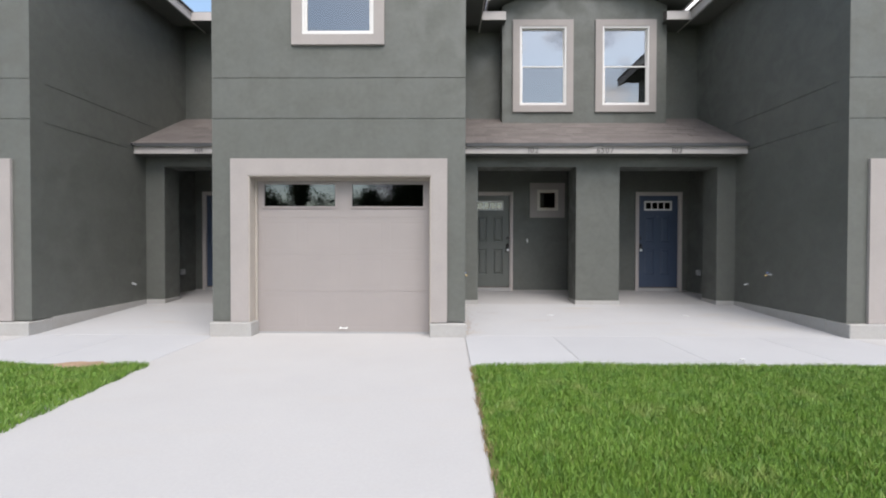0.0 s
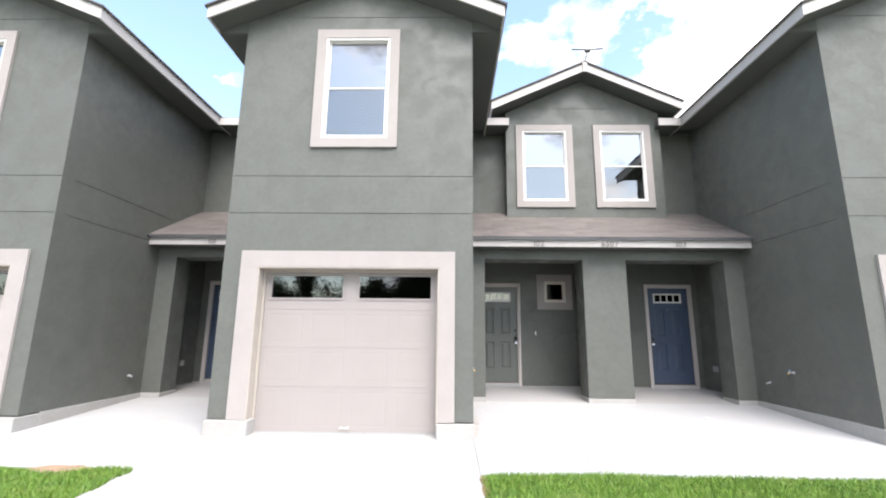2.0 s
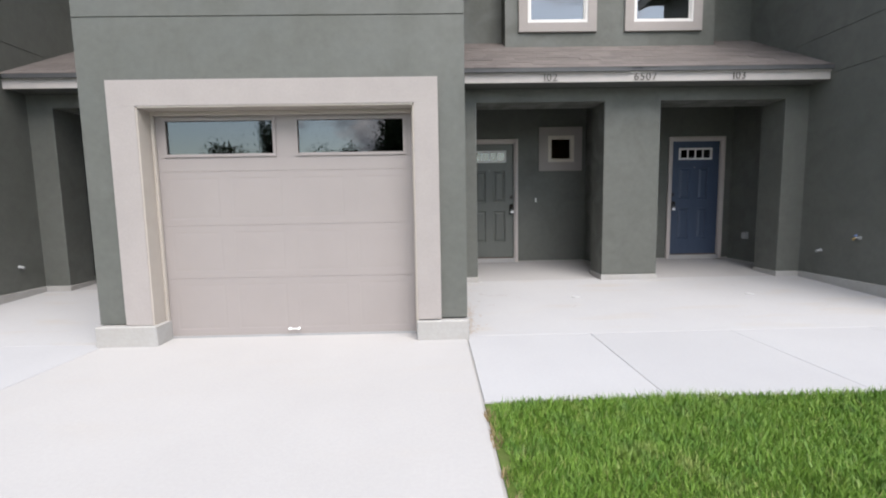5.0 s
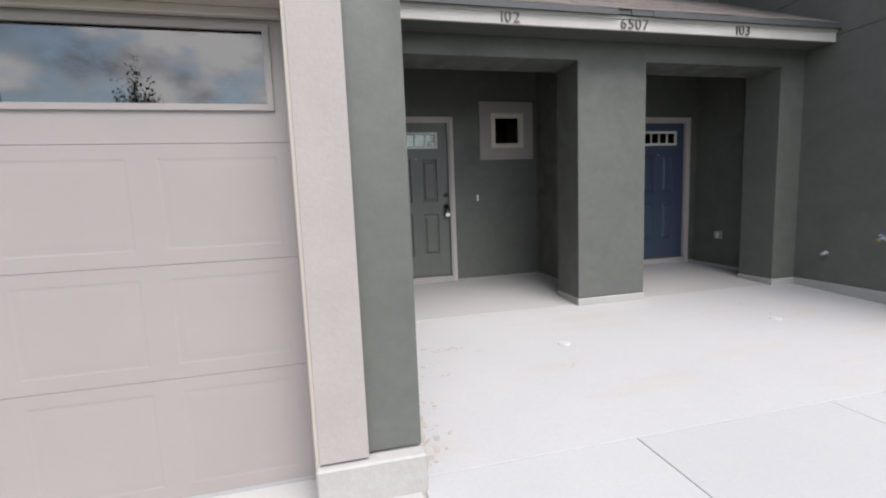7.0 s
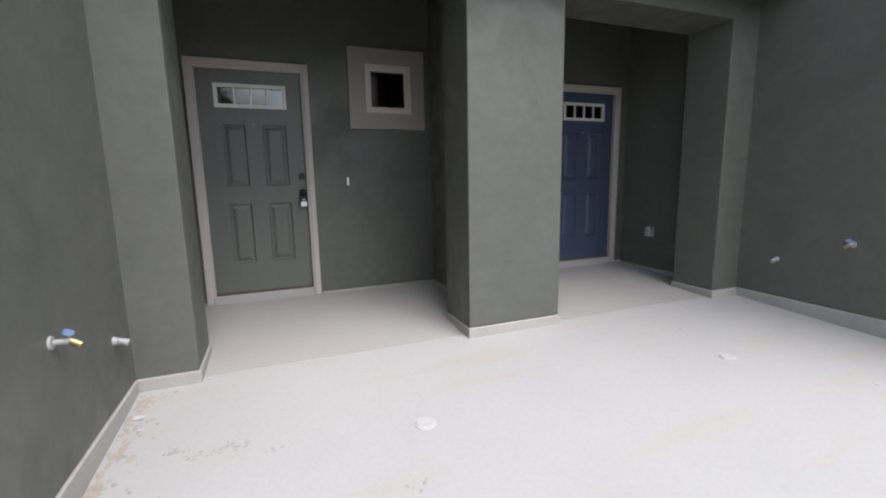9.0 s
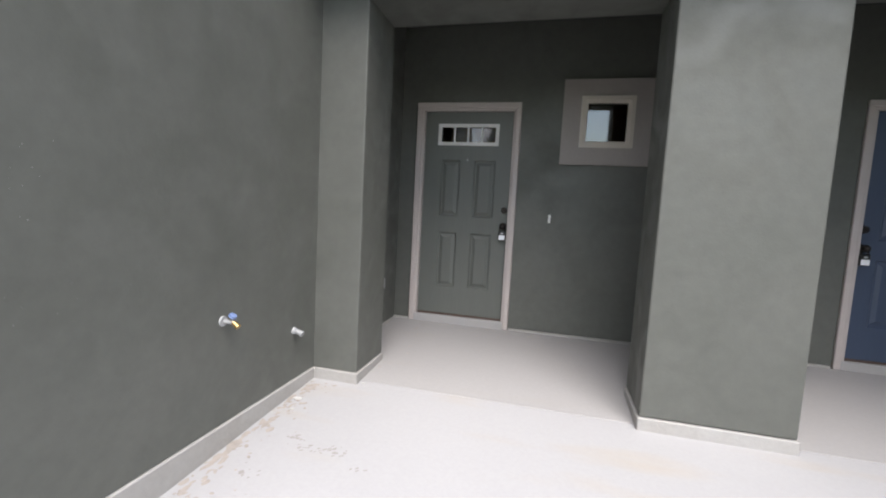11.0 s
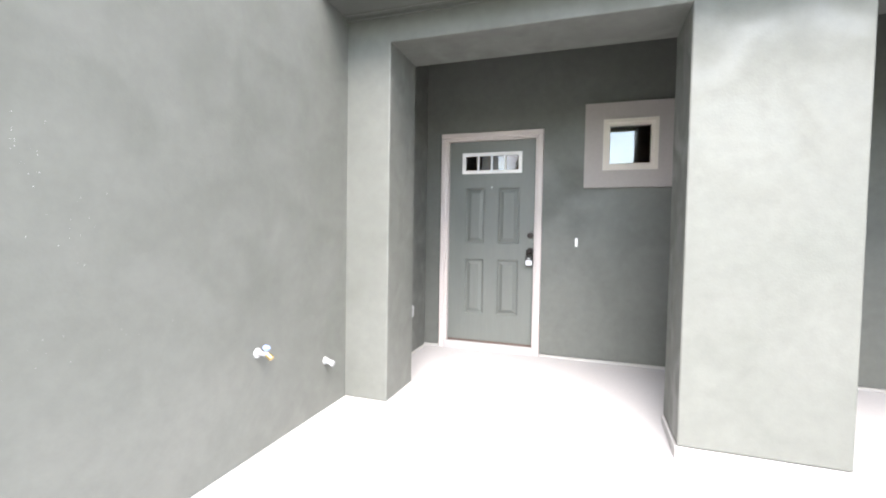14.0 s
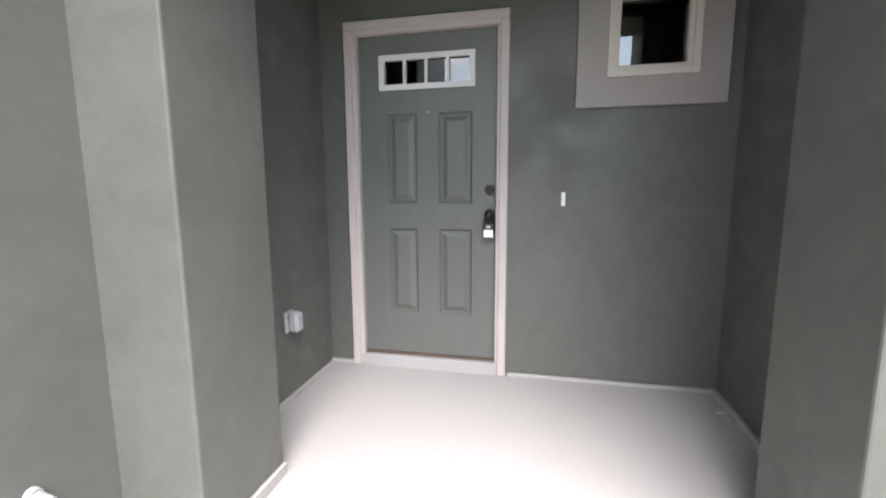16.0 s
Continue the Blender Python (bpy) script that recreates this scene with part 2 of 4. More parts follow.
DARK_GLASS = glass_material("garage_glass", (0.28, 0.30, 0.31), 3.2, 0.46)
BLIND = material("blind_slats", (0.32, 0.32, 0.33), 0.6, mottle=0.1, mottle_size=5)
ROOM = material("room_plaster", (0.5, 0.30, 0.18), 0.9, mottle=0.2, mottle_size=1.5)
# the garage's unlit darkness is put into this near-black wall colour
GARAGE_ROOM = material("garage_room_dark", (0.06, 0.06, 0.06), 0.95, mottle=0.2, mottle_size=1.5)
SOIL = material("lawn_soil", (0.075, 0.13, 0.022), 1.0, mottle=0.5, mottle_size=5, tint=(0.10, 0.085, 0.045), grain=0.4, grain_size=60, bump=0.6, bump_size=40, spec=0.1)
ASPHALT = material("asphalt", (0.05, 0.05, 0.052), 0.95, mottle=0.3, mottle_size=1, grain=0.4, grain_size=80, bump=0.5, bump_size=120)
GROUND = material("far_grass", (0.06, 0.10, 0.03), 1.0, mottle=0.5, mottle_size=0.3, tint=(0.10, 0.10, 0.05), grain=0.4, grain_size=8, spec=0.1)
BARK = material("bark", (0.10, 0.075, 0.055), 0.95, mottle=0.4, mottle_size=6, bump=0.8, bump_size=25)
# leaf colour darkened so that the reflected crowns read as backlit silhouettes
LEAF = material("tree_leaf_backlit", (0.022, 0.036, 0.015), 0.7, mottle=0.5, mottle_size=1.5, tint=(0.035, 0.048, 0.02), spec=0.2)
BARE = material("bare_soil", (0.36, 0.25, 0.17), 1.0, mottle=0.5, mottle_size=8, grain=0.4, bump=0.6, bump_size=60, spec=0.1)
SCUFF = material("dried_mud", (0.31, 0.295, 0.275), 0.95, mottle=0.4, mottle_size=30, bump=0.3)
CHIP = material("pale_stone", (0.5, 0.49, 0.47), 0.8, mottle=0.3, mottle_size=40, bump=0.3)
DEBRIS = material("mortar_crumbs", (0.36, 0.325, 0.29), 0.95, mottle=0.4, mottle_size=20, bump=0.5)


def grass_material():
    m = bpy.data.materials.new("grass_blades")
    m.use_nodes = True
    n, l = m.node_tree.nodes, m.node_tree.links
    b = n["Principled BSDF"]
    b.inputs["Roughness"].default_value, b.inputs["Specular IOR Level"].default_value = 0.5, 0.35
    geo, ramp = n.new("ShaderNodeNewGeometry"), n.new("ShaderNodeValToRGB")
    e = ramp.color_ramp.elements
    e[0].position, e[0].color = 0.0, (0.080, 0.160, 0.022, 1)
    e[1].position, e[1].color = 1.0, (0.30, 0.33, 0.12, 1)
    for at, c in ((0.5, (0.130, 0.245, 0.034, 1)), (0.9, (0.19, 0.31, 0.058, 1))):
        k = e.new(at)
        k.color = c
    l.new(geo.outputs["Random Per Island"], ramp.inputs["Fac"])
    tc, nz, rg, mx = n.new("ShaderNodeTexCoord"), n.new("ShaderNodeTexNoise"), n.new("ShaderNodeMapRange"), n.new("ShaderNodeMix")
    nz.inputs["Scale"].default_value, nz.inputs["Detail"].default_value = 2.6, 4.0
    l.new(tc.outputs["Object"], nz.inputs["Vector"])
    rg.inputs["From Min"].default_value, rg.inputs["From Max"].default_value = 0.35, 0.7
    rg.inputs["To Max"].default_value = 0.55
    l.new(nz.outputs["Fac"], rg.inputs["Value"])
    mx.data_type, mx.blend_type = "RGBA", "MULTIPLY"
    mx.inputs["B"].default_value = (0.82, 0.8, 0.6, 1)
    l.new(rg.outputs["Result"], mx.inputs["Factor"])
    l.new(ramp.outputs["Color"], mx.inputs["A"])
    # worn straw-coloured spots and deep green clumps
    straw, spot, dry = n.new("ShaderNodeTexNoise"), n.new("ShaderNodeMapRange"), n.new("ShaderNodeMix")
    straw.inputs["Scale"].default_value, straw.inputs["Detail"].default_value = 3.3, 5.0
    l.new(tc.outputs["Object"], straw.inputs["Vector"])
    spot.inputs["From Min"].default_value, spot.inputs["From Max"].default_value = 0.58, 0.74
    spot.inputs["To Max"].default_value = 0.4
    l.new(straw.outputs["Fac"], spot.inputs["Value"])
    dry.data_type = "RGBA"
    dry.inputs["B"].default_value = (0.36, 0.35, 0.14, 1)
    l.new(spot.outputs["Result"], dry.inputs["Factor"])
    l.new(mx.outputs["Result"], dry.inputs["A"])
    clump, deep, dark = n.new("ShaderNodeTexNoise"), n.new("ShaderNodeMapRange"), n.new("ShaderNodeMix")
    clump.inputs["Scale"].default_value, clump.inputs["Detail"].default_value = 7.0, 3.0
    l.new(tc.outputs["Object"], clump.inputs["Vector"])
    deep.inputs["From Min"].default_value, deep.inputs["From Max"].default_value = 0.5, 0.72
    deep.inputs["To Max"].default_value = 0.6
    l.new(clump.outputs["Fac"], deep.inputs["Value"])
    dark.data_type = "RGBA"
    dark.inputs["B"].default_value = (0.060, 0.145, 0.028, 1)
    l.new(deep.outputs["Result"], dark.inputs["Factor"])
    l.new(dry.outputs["Result"], dark.inputs["A"])
    l.new(dark.outputs["Result"], b.inputs["Base Color"])
    return m


GRASS = grass_material()
STRAW = material("dry_straw", (0.31, 0.23, 0.13), 0.9, mottle=0.4, mottle_size=12, spec=0.2)


# ---------------------------------------------------------------- mesh helpers
def box(bm, x0, x1, y0, y1, z0, z1, bevel=0.0):
    """Adds a box, with bevelled edges if asked."""
    made = bmesh.ops.create_cube(bm, size=1.0)
    vs = made["verts"]
    for v in vs:
        v.co = Vector((x0 + (v.co.x + 0.5) * (x1 - x0), y0 + (v.co.y + 0.5) * (y1 - y0), z0 + (v.co.z + 0.5) * (z1 - z0)))
    if bevel:
        es = list({e for v in vs for e in v.link_edges})
        bmesh.ops.bevel(bm, geom=es, offset=bevel, segments=1, affect="EDGES")
    return bm


def boxes(*rows, bevel=0.0):
    bm = bmesh.new()
    for r in rows:
        box(bm, *r, bevel=bevel)
    return bm


def prism(bm, points, y0, y1, axis="y"):
    """Extrudes a polygon of (u, z) points along y (or along x, with u as y)."""
    place = (lambda u, d, z: (u, d, z)) if axis == "y" else (lambda u, d, z: (d, u, z))
    a = [bm.verts.new(place(u, y0, z)) for u, z in points]
    b = [bm.verts.new(place(u, y1, z)) for u, z in points]
    fs = [bm.faces.new(a), bm.faces.new(b[::-1])]
    for i in range(len(a)):
        j = (i + 1) % len(a)
        fs.append(bm.faces.new((a[i], b[i], b[j], a[j])))
    bmesh.ops.recalc_face_normals(bm, faces=fs)
    return bm


def tube(bm, a, b, r0, r1=None, sides=12):
    """A capped round bar from a to b."""
    a, b = Vector(a), Vector(b)
    r1 = r0 if r1 is None else r1
    m = Matrix.Translation((a + b) / 2) @ (b - a).to_track_quat("Z", "Y").to_matrix().to_4x4()
    bmesh.ops.create_cone(bm, cap_ends=True, segments=sides, radius1=r0, radius2=r1, depth=(b - a).length, matrix=m)
    return bm


def mesh_of(bm, name, mat):
    me = bpy.data.meshes.new(name)
    bm.to_mesh(me)
    bm.free()
    me.materials.append(mat)
    return me


def part(name, bm, mat, parent, label=""):
    ob = new(name, mesh_of(bm, name, mat))
    ob.parent = parent
    return tagged(ob, label) if label else ob


def solid(name, bm, mat, label, category, kind="structure", group=""):
    return tagged(new(name, mesh_of(bm, name, mat)), label, category, group, kind)


def empty(name, at, label, category, kind="", group=""):
    ob = new(name)
    ob.empty_display_size = 0.1
    ob.location = at
    return tagged(ob, label, category, group, kind)


def shift(bm, d):
    bmesh.ops.translate(bm, verts=bm.verts, vec=d)
    return bm


FRONT, PLUS, MINUS = "front", "plus", "minus"


def wall_mesh(face, at, u0, u1, z0, z1, thick, holes=(), grooves=(), deep=0.008, gap=0.010, corner=0.0):
    """A wall with real openings (u0, u1, z0, z1) and shallow level control joints. face: the way that it looks (front: to -y)."""
    place = {FRONT: lambda u, d, z: (u, at + d, z), PLUS: lambda u, d, z: (at - d, u, z), MINUS: lambda u, d, z: (at + d, u, z)}[face]
    us = sorted({u0, u1, *(h[0] for h in holes), *(h[1] for h in holes)})
    zs = sorted({z0, z1, *(h[2] for h in holes), *(h[3] for h in holes), *(g - gap / 2 for g in grooves), *(g + gap / 2 for g in grooves)})
    us, zs = [u for u in us if u0 <= u <= u1], [z for z in zs if z0 <= z <= z1]
    bm = bmesh.new()
    nu, nz = len(us) - 1, len(zs) - 1

    def depth(i, j):
        if not (0 <= i < nu and 0 <= j < nz):
            return thick
        u, z = (us[i] + us[i + 1]) / 2, (zs[j] + zs[j + 1]) / 2
        if any(h[0] < u < h[1] and h[2] < z < h[3] for h in holes):
            return thick
        return deep if any(abs(z - g) < gap / 2 for g in grooves) else 0.0

    def quad(*ps):
        bm.faces.new([bm.verts.new(place(*p)) for p in ps])

    for i in range(nu):
        for j in range(nz):
            d = depth(i, j)
            a, b, lo, hi = us[i], us[i + 1], zs[j], zs[j + 1]
            if d < thick:
                quad((a, d, lo), (b, d, lo), (b, d, hi), (a, d, hi))
                quad((a, thick, lo), (a, thick, hi), (b, thick, hi), (b, thick, lo))
    for i in range(-1, nu):
        for j in range(nz):
            p, q = depth(i, j), depth(i + 1, j)
            if p != q:
                u = us[i + 1]
                quad((u, p, zs[j]), (u, q, zs[j]), (u, q, zs[j + 1]), (u, p, zs[j + 1]))
    for j in range(-1, nz):
        for i in range(nu):
            p, q = depth(i, j), depth(i, j + 1)
            if p != q:
                z = zs[j + 1]
                quad((us[i], p, z), (us[i + 1], p, z), (us[i + 1], q, z), (us[i], q, z))
    bmesh.ops.remove_doubles(bm, verts=bm.verts, dist=0.0004)
    bmesh.ops.recalc_face_normals(bm, faces=bm.faces)
    if corner:
        bmesh.ops.dissolve_limit(bm, angle_limit=0.02, verts=bm.verts, edges=bm.edges)
        es = [e for e in bm.edges if len(e.link_faces) == 2 and e.is_convex and e.calc_face_angle() > 1.4 and all(u0 + 0.01 < v.co.x < u1 - 0.01 for v in e.verts)]
        bmesh.ops.bevel(bm, geom=es, offset=corner, segments=2, affect="EDGES", profile=0.5)
    return bm


def ring(bm, x0, x1, z0, z1, w, y0, y1, sill=None):
    """A rectangular frame in the plane of a front wall: four mitred-looking boards."""
    wb = w if sill is None else sill
    box(bm, x0, x1, y0, y1, z1 - w, z1)
    box(bm, x0, x1, y0, y1, z0, z0 + wb)
    box(bm, x0, x0 + w, y0, y1, z0 + wb, z1 - w)
    box(bm, x1 - w, x1, y0, y1, z0 + wb, z1 - w)
    return bm


# ---------------------------------------------------------------- plan, in metres
FACE = 6.395            # front of the garage blocks
BLOCK_W, BLOCK_E = -2.566, 0.797
COURT_W, COURT_E = -5.0, 5.82      # the next blocks' side walls
PORCH_Y, PORCH_T = 8.615, 0.45     # porch piers
DOOR_Y = 10.14          # wall with the house doors
UPPER_Y = 9.85          # upper wall behind the courts
DORMER_Y, DORMER_W, DORMER_E = 9.52, 1.675, 4.997
STEM = 0.195            # foot of the stucco
EAVE, PEAK = 5.86, 6.76
JOINTS = (2.885, 3.42)
SHIFTS = (-5.797, 0.0, 8.386)      # the three garage blocks
GARAGE_HOLE = (-2.07, 0.345, 0.0, 2.132)


def floor_z(y):
    """Level of the paving: flat drive, then falling away from the doors."""
    if y < 6.43:
        return 0.0
    if y < 8.66:
        return 0.118 * (y - 6.43) / 2.23
    return 0.118 + 0.082 * (y - 8.66) / 1.48


# ---------------------------------------------------------------- ground and paving
def slab(name, x0, x1, y0, y1, mat, label, thick=0.12, gap=0.002):
    bm = bmesh.new()
    box(bm, x0 + gap, x1 - gap, y0 + gap, y1 - gap, -thick, 0.0, bevel=0.003)
    for v in bm.verts:
        v.co.z += floor_z(min(max(v.co.y, y0 + 0.001), y1 - 0.001)) if y1 - y0 < 4 else 0.0
    return solid(name, bm, mat, label, "paving")


bm = bmesh.new()
bmesh.ops.create_grid(bm, x_segments=1, y_segments=1, size=600)
solid("ground", shift(bm, (0, 0, -0.13)), GROUND, "flat grassy ground reaching to the horizon", "ground")
solid("road", boxes((-300, 300, -16, -8, -0.125, -0.06)), ASPHALT, "dark asphalt street in front of the houses", "road")
# bedding under the joints
solid("floor_bed", boxes((-12, 12, -8, 6.4, -0.12, -0.014)), FOUNDATION, "grey bedding under the paving joints", "paving")
bm = bmesh.new()
prism(bm, [(6.40, -0.12), (6.40, -0.014), (8.66, 0.104), (10.5, 0.19), (10.5, -0.12)], -12, 12, axis="x")
solid("floor_bed_court", bm, FOUNDATION, "grey bedding under the sloping court slabs", "paving")
for d in SHIFTS:
    x0, x1 = BLOCK_W + d, BLOCK_E + d
    for y0, y1 in ((-8.0, -3.0), (-3.0, 1.6), (1.6, 6.9)):
        slab("driveway", x0 + 0.02, x1 - 0.012, y0, y1, DRIVE, "pale new concrete driveway slab", gap=0.004)
for x0, x1 in ((COURT_W, -3.72), (-3.72, BLOCK_W + 0.02), (BLOCK_E, 1.965), (1.965, 3.31), (3.31, 4.65), (4.65, COURT_E + 0.02)):
    slab("pavement", x0, x1, 5.05, 6.43, WALKWAY, "pale concrete walkway panel with tooled joints")
for x0, x1 in ((COURT_W, BLOCK_W), (BLOCK_E, COURT_E)):
    slab("patio", x0 - 0.002, x1 + 0.002, 6.43, 8.67, PATIO, "pale concrete court slab with rusty smears")
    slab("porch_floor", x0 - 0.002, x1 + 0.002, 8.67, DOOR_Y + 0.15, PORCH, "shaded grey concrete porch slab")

# ---------------------------------------------------------------- lawns
LAWNS = ((BLOCK_E + 0.0, 5.80, -7.9, 5.03), (-4.98, BLOCK_W + 0.26, -7.9, 5.03))
for x0, x1, y0, y1 in LAWNS:
    bm = boxes((x0, x1, y0, y1, -0.1, -0.004))
    solid("lawn_soil", bm, SOIL, "dark soil and thatch under the lawn", "soil")


def grass(name, x0, x1, y0, y1, per_m2, seed, ragged, side=lambda y: 9.0 + 0 * y, mat=None, label="bright green mown lawn grass beside the driveway"):
    """Upright tapered blades, each bent once, with an uneven edge along the paving."""
    rng = np.random.default_rng(seed)
    n = int((x1 - x0) * (y1 - y0) * per_m2)
    x, y = rng.uniform(x0, x1, n), rng.uniform(y0, y1, n)
    patch = np.sin(x * 3.1 + 1.3 * np.sin(y * 2.3)) * np.sin(y * 3.7 + 1.1 * np.sin(x * 1.9 + 1))
    edge_x = np.minimum(x - x0, x1 - x)
    keep = (edge_x > 0.018 * np.sin(y * 9) + 0.02 * np.sin(y * 23) + 0.012) & (y < y1 - 0.03 + ragged(x)) & (x < side(y))
    keep &= rng.uniform(0, 1, n) < 0.82 + 0.18 * patch
    x, y, patch = x[keep], y[keep], patch[keep]
    n = len(x)
    h = rng.uniform(0.028, 0.068, n) * (1 + 0.16 * patch)
    w = rng.uniform(0.0018, 0.0036, n)
    a, lean_dir = rng.uniform(0, 2 * np.pi, n), rng.uniform(0, 2 * np.pi, n)
    lean = rng.uniform(0.1, 0.75, n) * h
    dx, dy = np.cos(a) * w, np.sin(a) * w
    lx, ly = np.cos(lean_dir) * lean, np.sin(lean_dir) * lean
    z0 = np.full(n, -0.012)
    v = np.empty((n, 5, 3))
    v[:, 0] = np.stack((x - dx, y - dy, z0), 1)
    v[:, 1] = np.stack((x + dx, y + dy, z0), 1)
    v[:, 2] = np.stack((x + lx * 0.35 + dx * 0.8, y + ly * 0.35 + dy * 0.8, z0 + h * 0.6), 1)
    v[:, 3] = np.stack((x + lx * 0.35 - dx * 0.8, y + ly * 0.35 - dy * 0.8, z0 + h * 0.6), 1)
    v[:, 4] = np.stack((x + lx, y + ly, z0 + h), 1)
    base = np.arange(n)[:, None] * 5
    quads = (base + np.array([0, 1, 2, 3])).ravel()
    tris = (base + np.array([3, 2, 4])).ravel()
    me = bpy.data.meshes.new(name)
    me.vertices.add(n * 5)
    me.vertices.foreach_set("co", v.ravel())
    me.loops.add(n * 7)
    me.loops.foreach_set("vertex_index", np.concatenate((quads, tris)).astype(np.int32))
    me.polygons.add(n * 2)
    me.polygons.foreach_set("loop_start", np.concatenate((np.arange(n) * 4, n * 4 + np.arange(n) * 3)).astype(np.int32))
    me.update(calc_edges=True)
    me.validate()
    me.materials.append(mat or GRASS)
    return tagged(new(name, me), label, "grass", kind="stuff")


grass("grass", LAWNS[0][0] + 0.012, LAWNS[0][1], 2.3, LAWNS[0][3], 20000, 11, lambda x: 0.03 * np.sin(x * 5) + 0.02 * np.sin(x * 13) + 0.045 * x)
grass("grass", LAWNS[1][0], LAWNS[1][1] + 0.02, 2.0, LAWNS[1][3], 17000, 12, lambda x: 0.03 * np.sin(x * 4) + 0.02 * np.sin(x * 11) - 0.16 * np.exp(-((x + 3.15) / 0.3) ** 2),
      lambda y: -2.33 - 0.07 * (y - 3.42) + 0.012 * np.sin(y * 17))
for k, (x0, x1, y0, y1, per) in enumerate(((LAWNS[0][0], LAWNS[0][1], -1.0, 2.3, 6000), (LAWNS[1][0], -2.56, -1.0, 2.0, 6000),
                                           (LAWNS[0][0], LAWNS[0][1], -7.8, -1.0, 1800), (LAWNS[1][0], -2.56, -7.8, -1.0, 1800))):
    grass("grass", x0, x1, y0, y1 + 0.03, per, 13 + k, lambda x: 0 * x)
# dry brown runners along the edges of the drive
grass("dry_grass", BLOCK_E - 0.02, BLOCK_E + 0.04, -1.0, 5.0, 9000, 31, lambda x: 0 * x, mat=STRAW, label="dry brown grass runners along the drive edge")
bm = bmesh.new()
bmesh.ops.create_icosphere(bm, subdivisions=3, radius=1.0, matrix=Matrix.Translation((-3.15, 4.97, -0.01)) @ Matrix.Diagonal((0.36, 0.17, 0.022, 1)))
for v in bm.verts:
    v.co += Vector((0.05, 0.03, 0.004)) * noise.noise(v.co * 9)
solid("bare_soil", bm, BARE, "bare tan soil patch at the lawn edge", "soil")

# ---------------------------------------------------------------- garage blocks: walls
XC = (BLOCK_W + BLOCK_E) / 2
WINDOW = (-1.353, -0.416, 3.982, 5.568)      # clear opening in the stucco
NAMES = ("west", "middle", "east")


def gable(bm, x0, x1, zb, zs, zp, zj, y, thick):
    """The wall's head under the rafters, split by one level joint."""
    xc, rise = (x0 + x1) / 2, (zp - zs) / ((x1 - x0) / 2)
    g = 0.005
    inset = max(0.0, (zj - g - zs) / rise)
    prism(bm, [(x0, zb), (x1, zb), (x1, zs), (x1 - inset, zj - g), (x0 + inset, zj - g), (x0, zs)], y, y + thick)
    inset = (zj + g - zs) / rise
    prism(bm, [(x0 + inset, zj + g), (x1 - inset, zj + g), (xc, zp)], y, y + thick)
    prism(bm, [(x0 + inset, zj - g), (x1 - inset, zj - g), (xc, zp - 0.03)], y + 0.008, y + thick - 0.01)


for name, d in zip(NAMES, SHIFTS):
    x0, x1 = BLOCK_W + d, BLOCK_E + d
    hole_g = (GARAGE_HOLE[0] + d, GARAGE_HOLE[1] + d, STEM, GARAGE_HOLE[3])
    hole_w = (WINDOW[0] + d, WINDOW[1] + d, WINDOW[2], WINDOW[3])
    bm = wall_mesh(FRONT, FACE, x0, x1, STEM, 5.70, 0.2, (hole_g, hole_w), JOINTS)
    gable(bm, x0, x1, 5.70, 5.86, 6.56, 5.93, FACE, 0.2)
    solid("wall_front_" + name, bm, STUCCO, "grey-green stucco front wall over the garage", "wall")
    for face, x, side in ((MINUS, x0, "left"), (PLUS, x1, "right")):
        bm = wall_mesh(face, x, FACE + 0.2, 10.6, STEM, 5.75, 0.2, (), JOINTS)
        solid("wall_%s_%s" % (side, name), bm, STUCCO, "grey-green stucco side wall with level control joints", "wall")
    # foundation stem, a finger proud of the stucco
    bm = boxes((x0 - 0.012, hole_g[0] + 0.045, FACE - 0.065, FACE + 0.30, -0.1, 0.186), (hole_g[1] - 0.015, x1 + 0.012, FACE - 0.065, FACE + 0.30, -0.1, 0.178), bevel=0.008)
    box(bm, x0 - 0.012, x0 + 0.2, FACE + 0.30, PORCH_Y, -0.1, STEM - 0.004, bevel=0.006)
    box(bm, x1 - 0.2, x1 + 0.012, FACE + 0.30, PORCH_Y, -0.1, STEM - 0.004, bevel=0.006)
    solid("foundation_" + name, bm, FOUNDATION, "rough grey concrete foundation stem under the stucco", "foundation")
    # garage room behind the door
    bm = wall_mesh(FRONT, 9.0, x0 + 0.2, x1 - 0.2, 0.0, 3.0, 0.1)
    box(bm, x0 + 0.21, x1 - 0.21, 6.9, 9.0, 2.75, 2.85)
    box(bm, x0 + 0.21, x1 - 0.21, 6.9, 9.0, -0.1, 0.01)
    solid("wall_garage_room_" + name, bm, GARAGE_ROOM, "garage interior walls coloured near-black to look unlit", "wall")


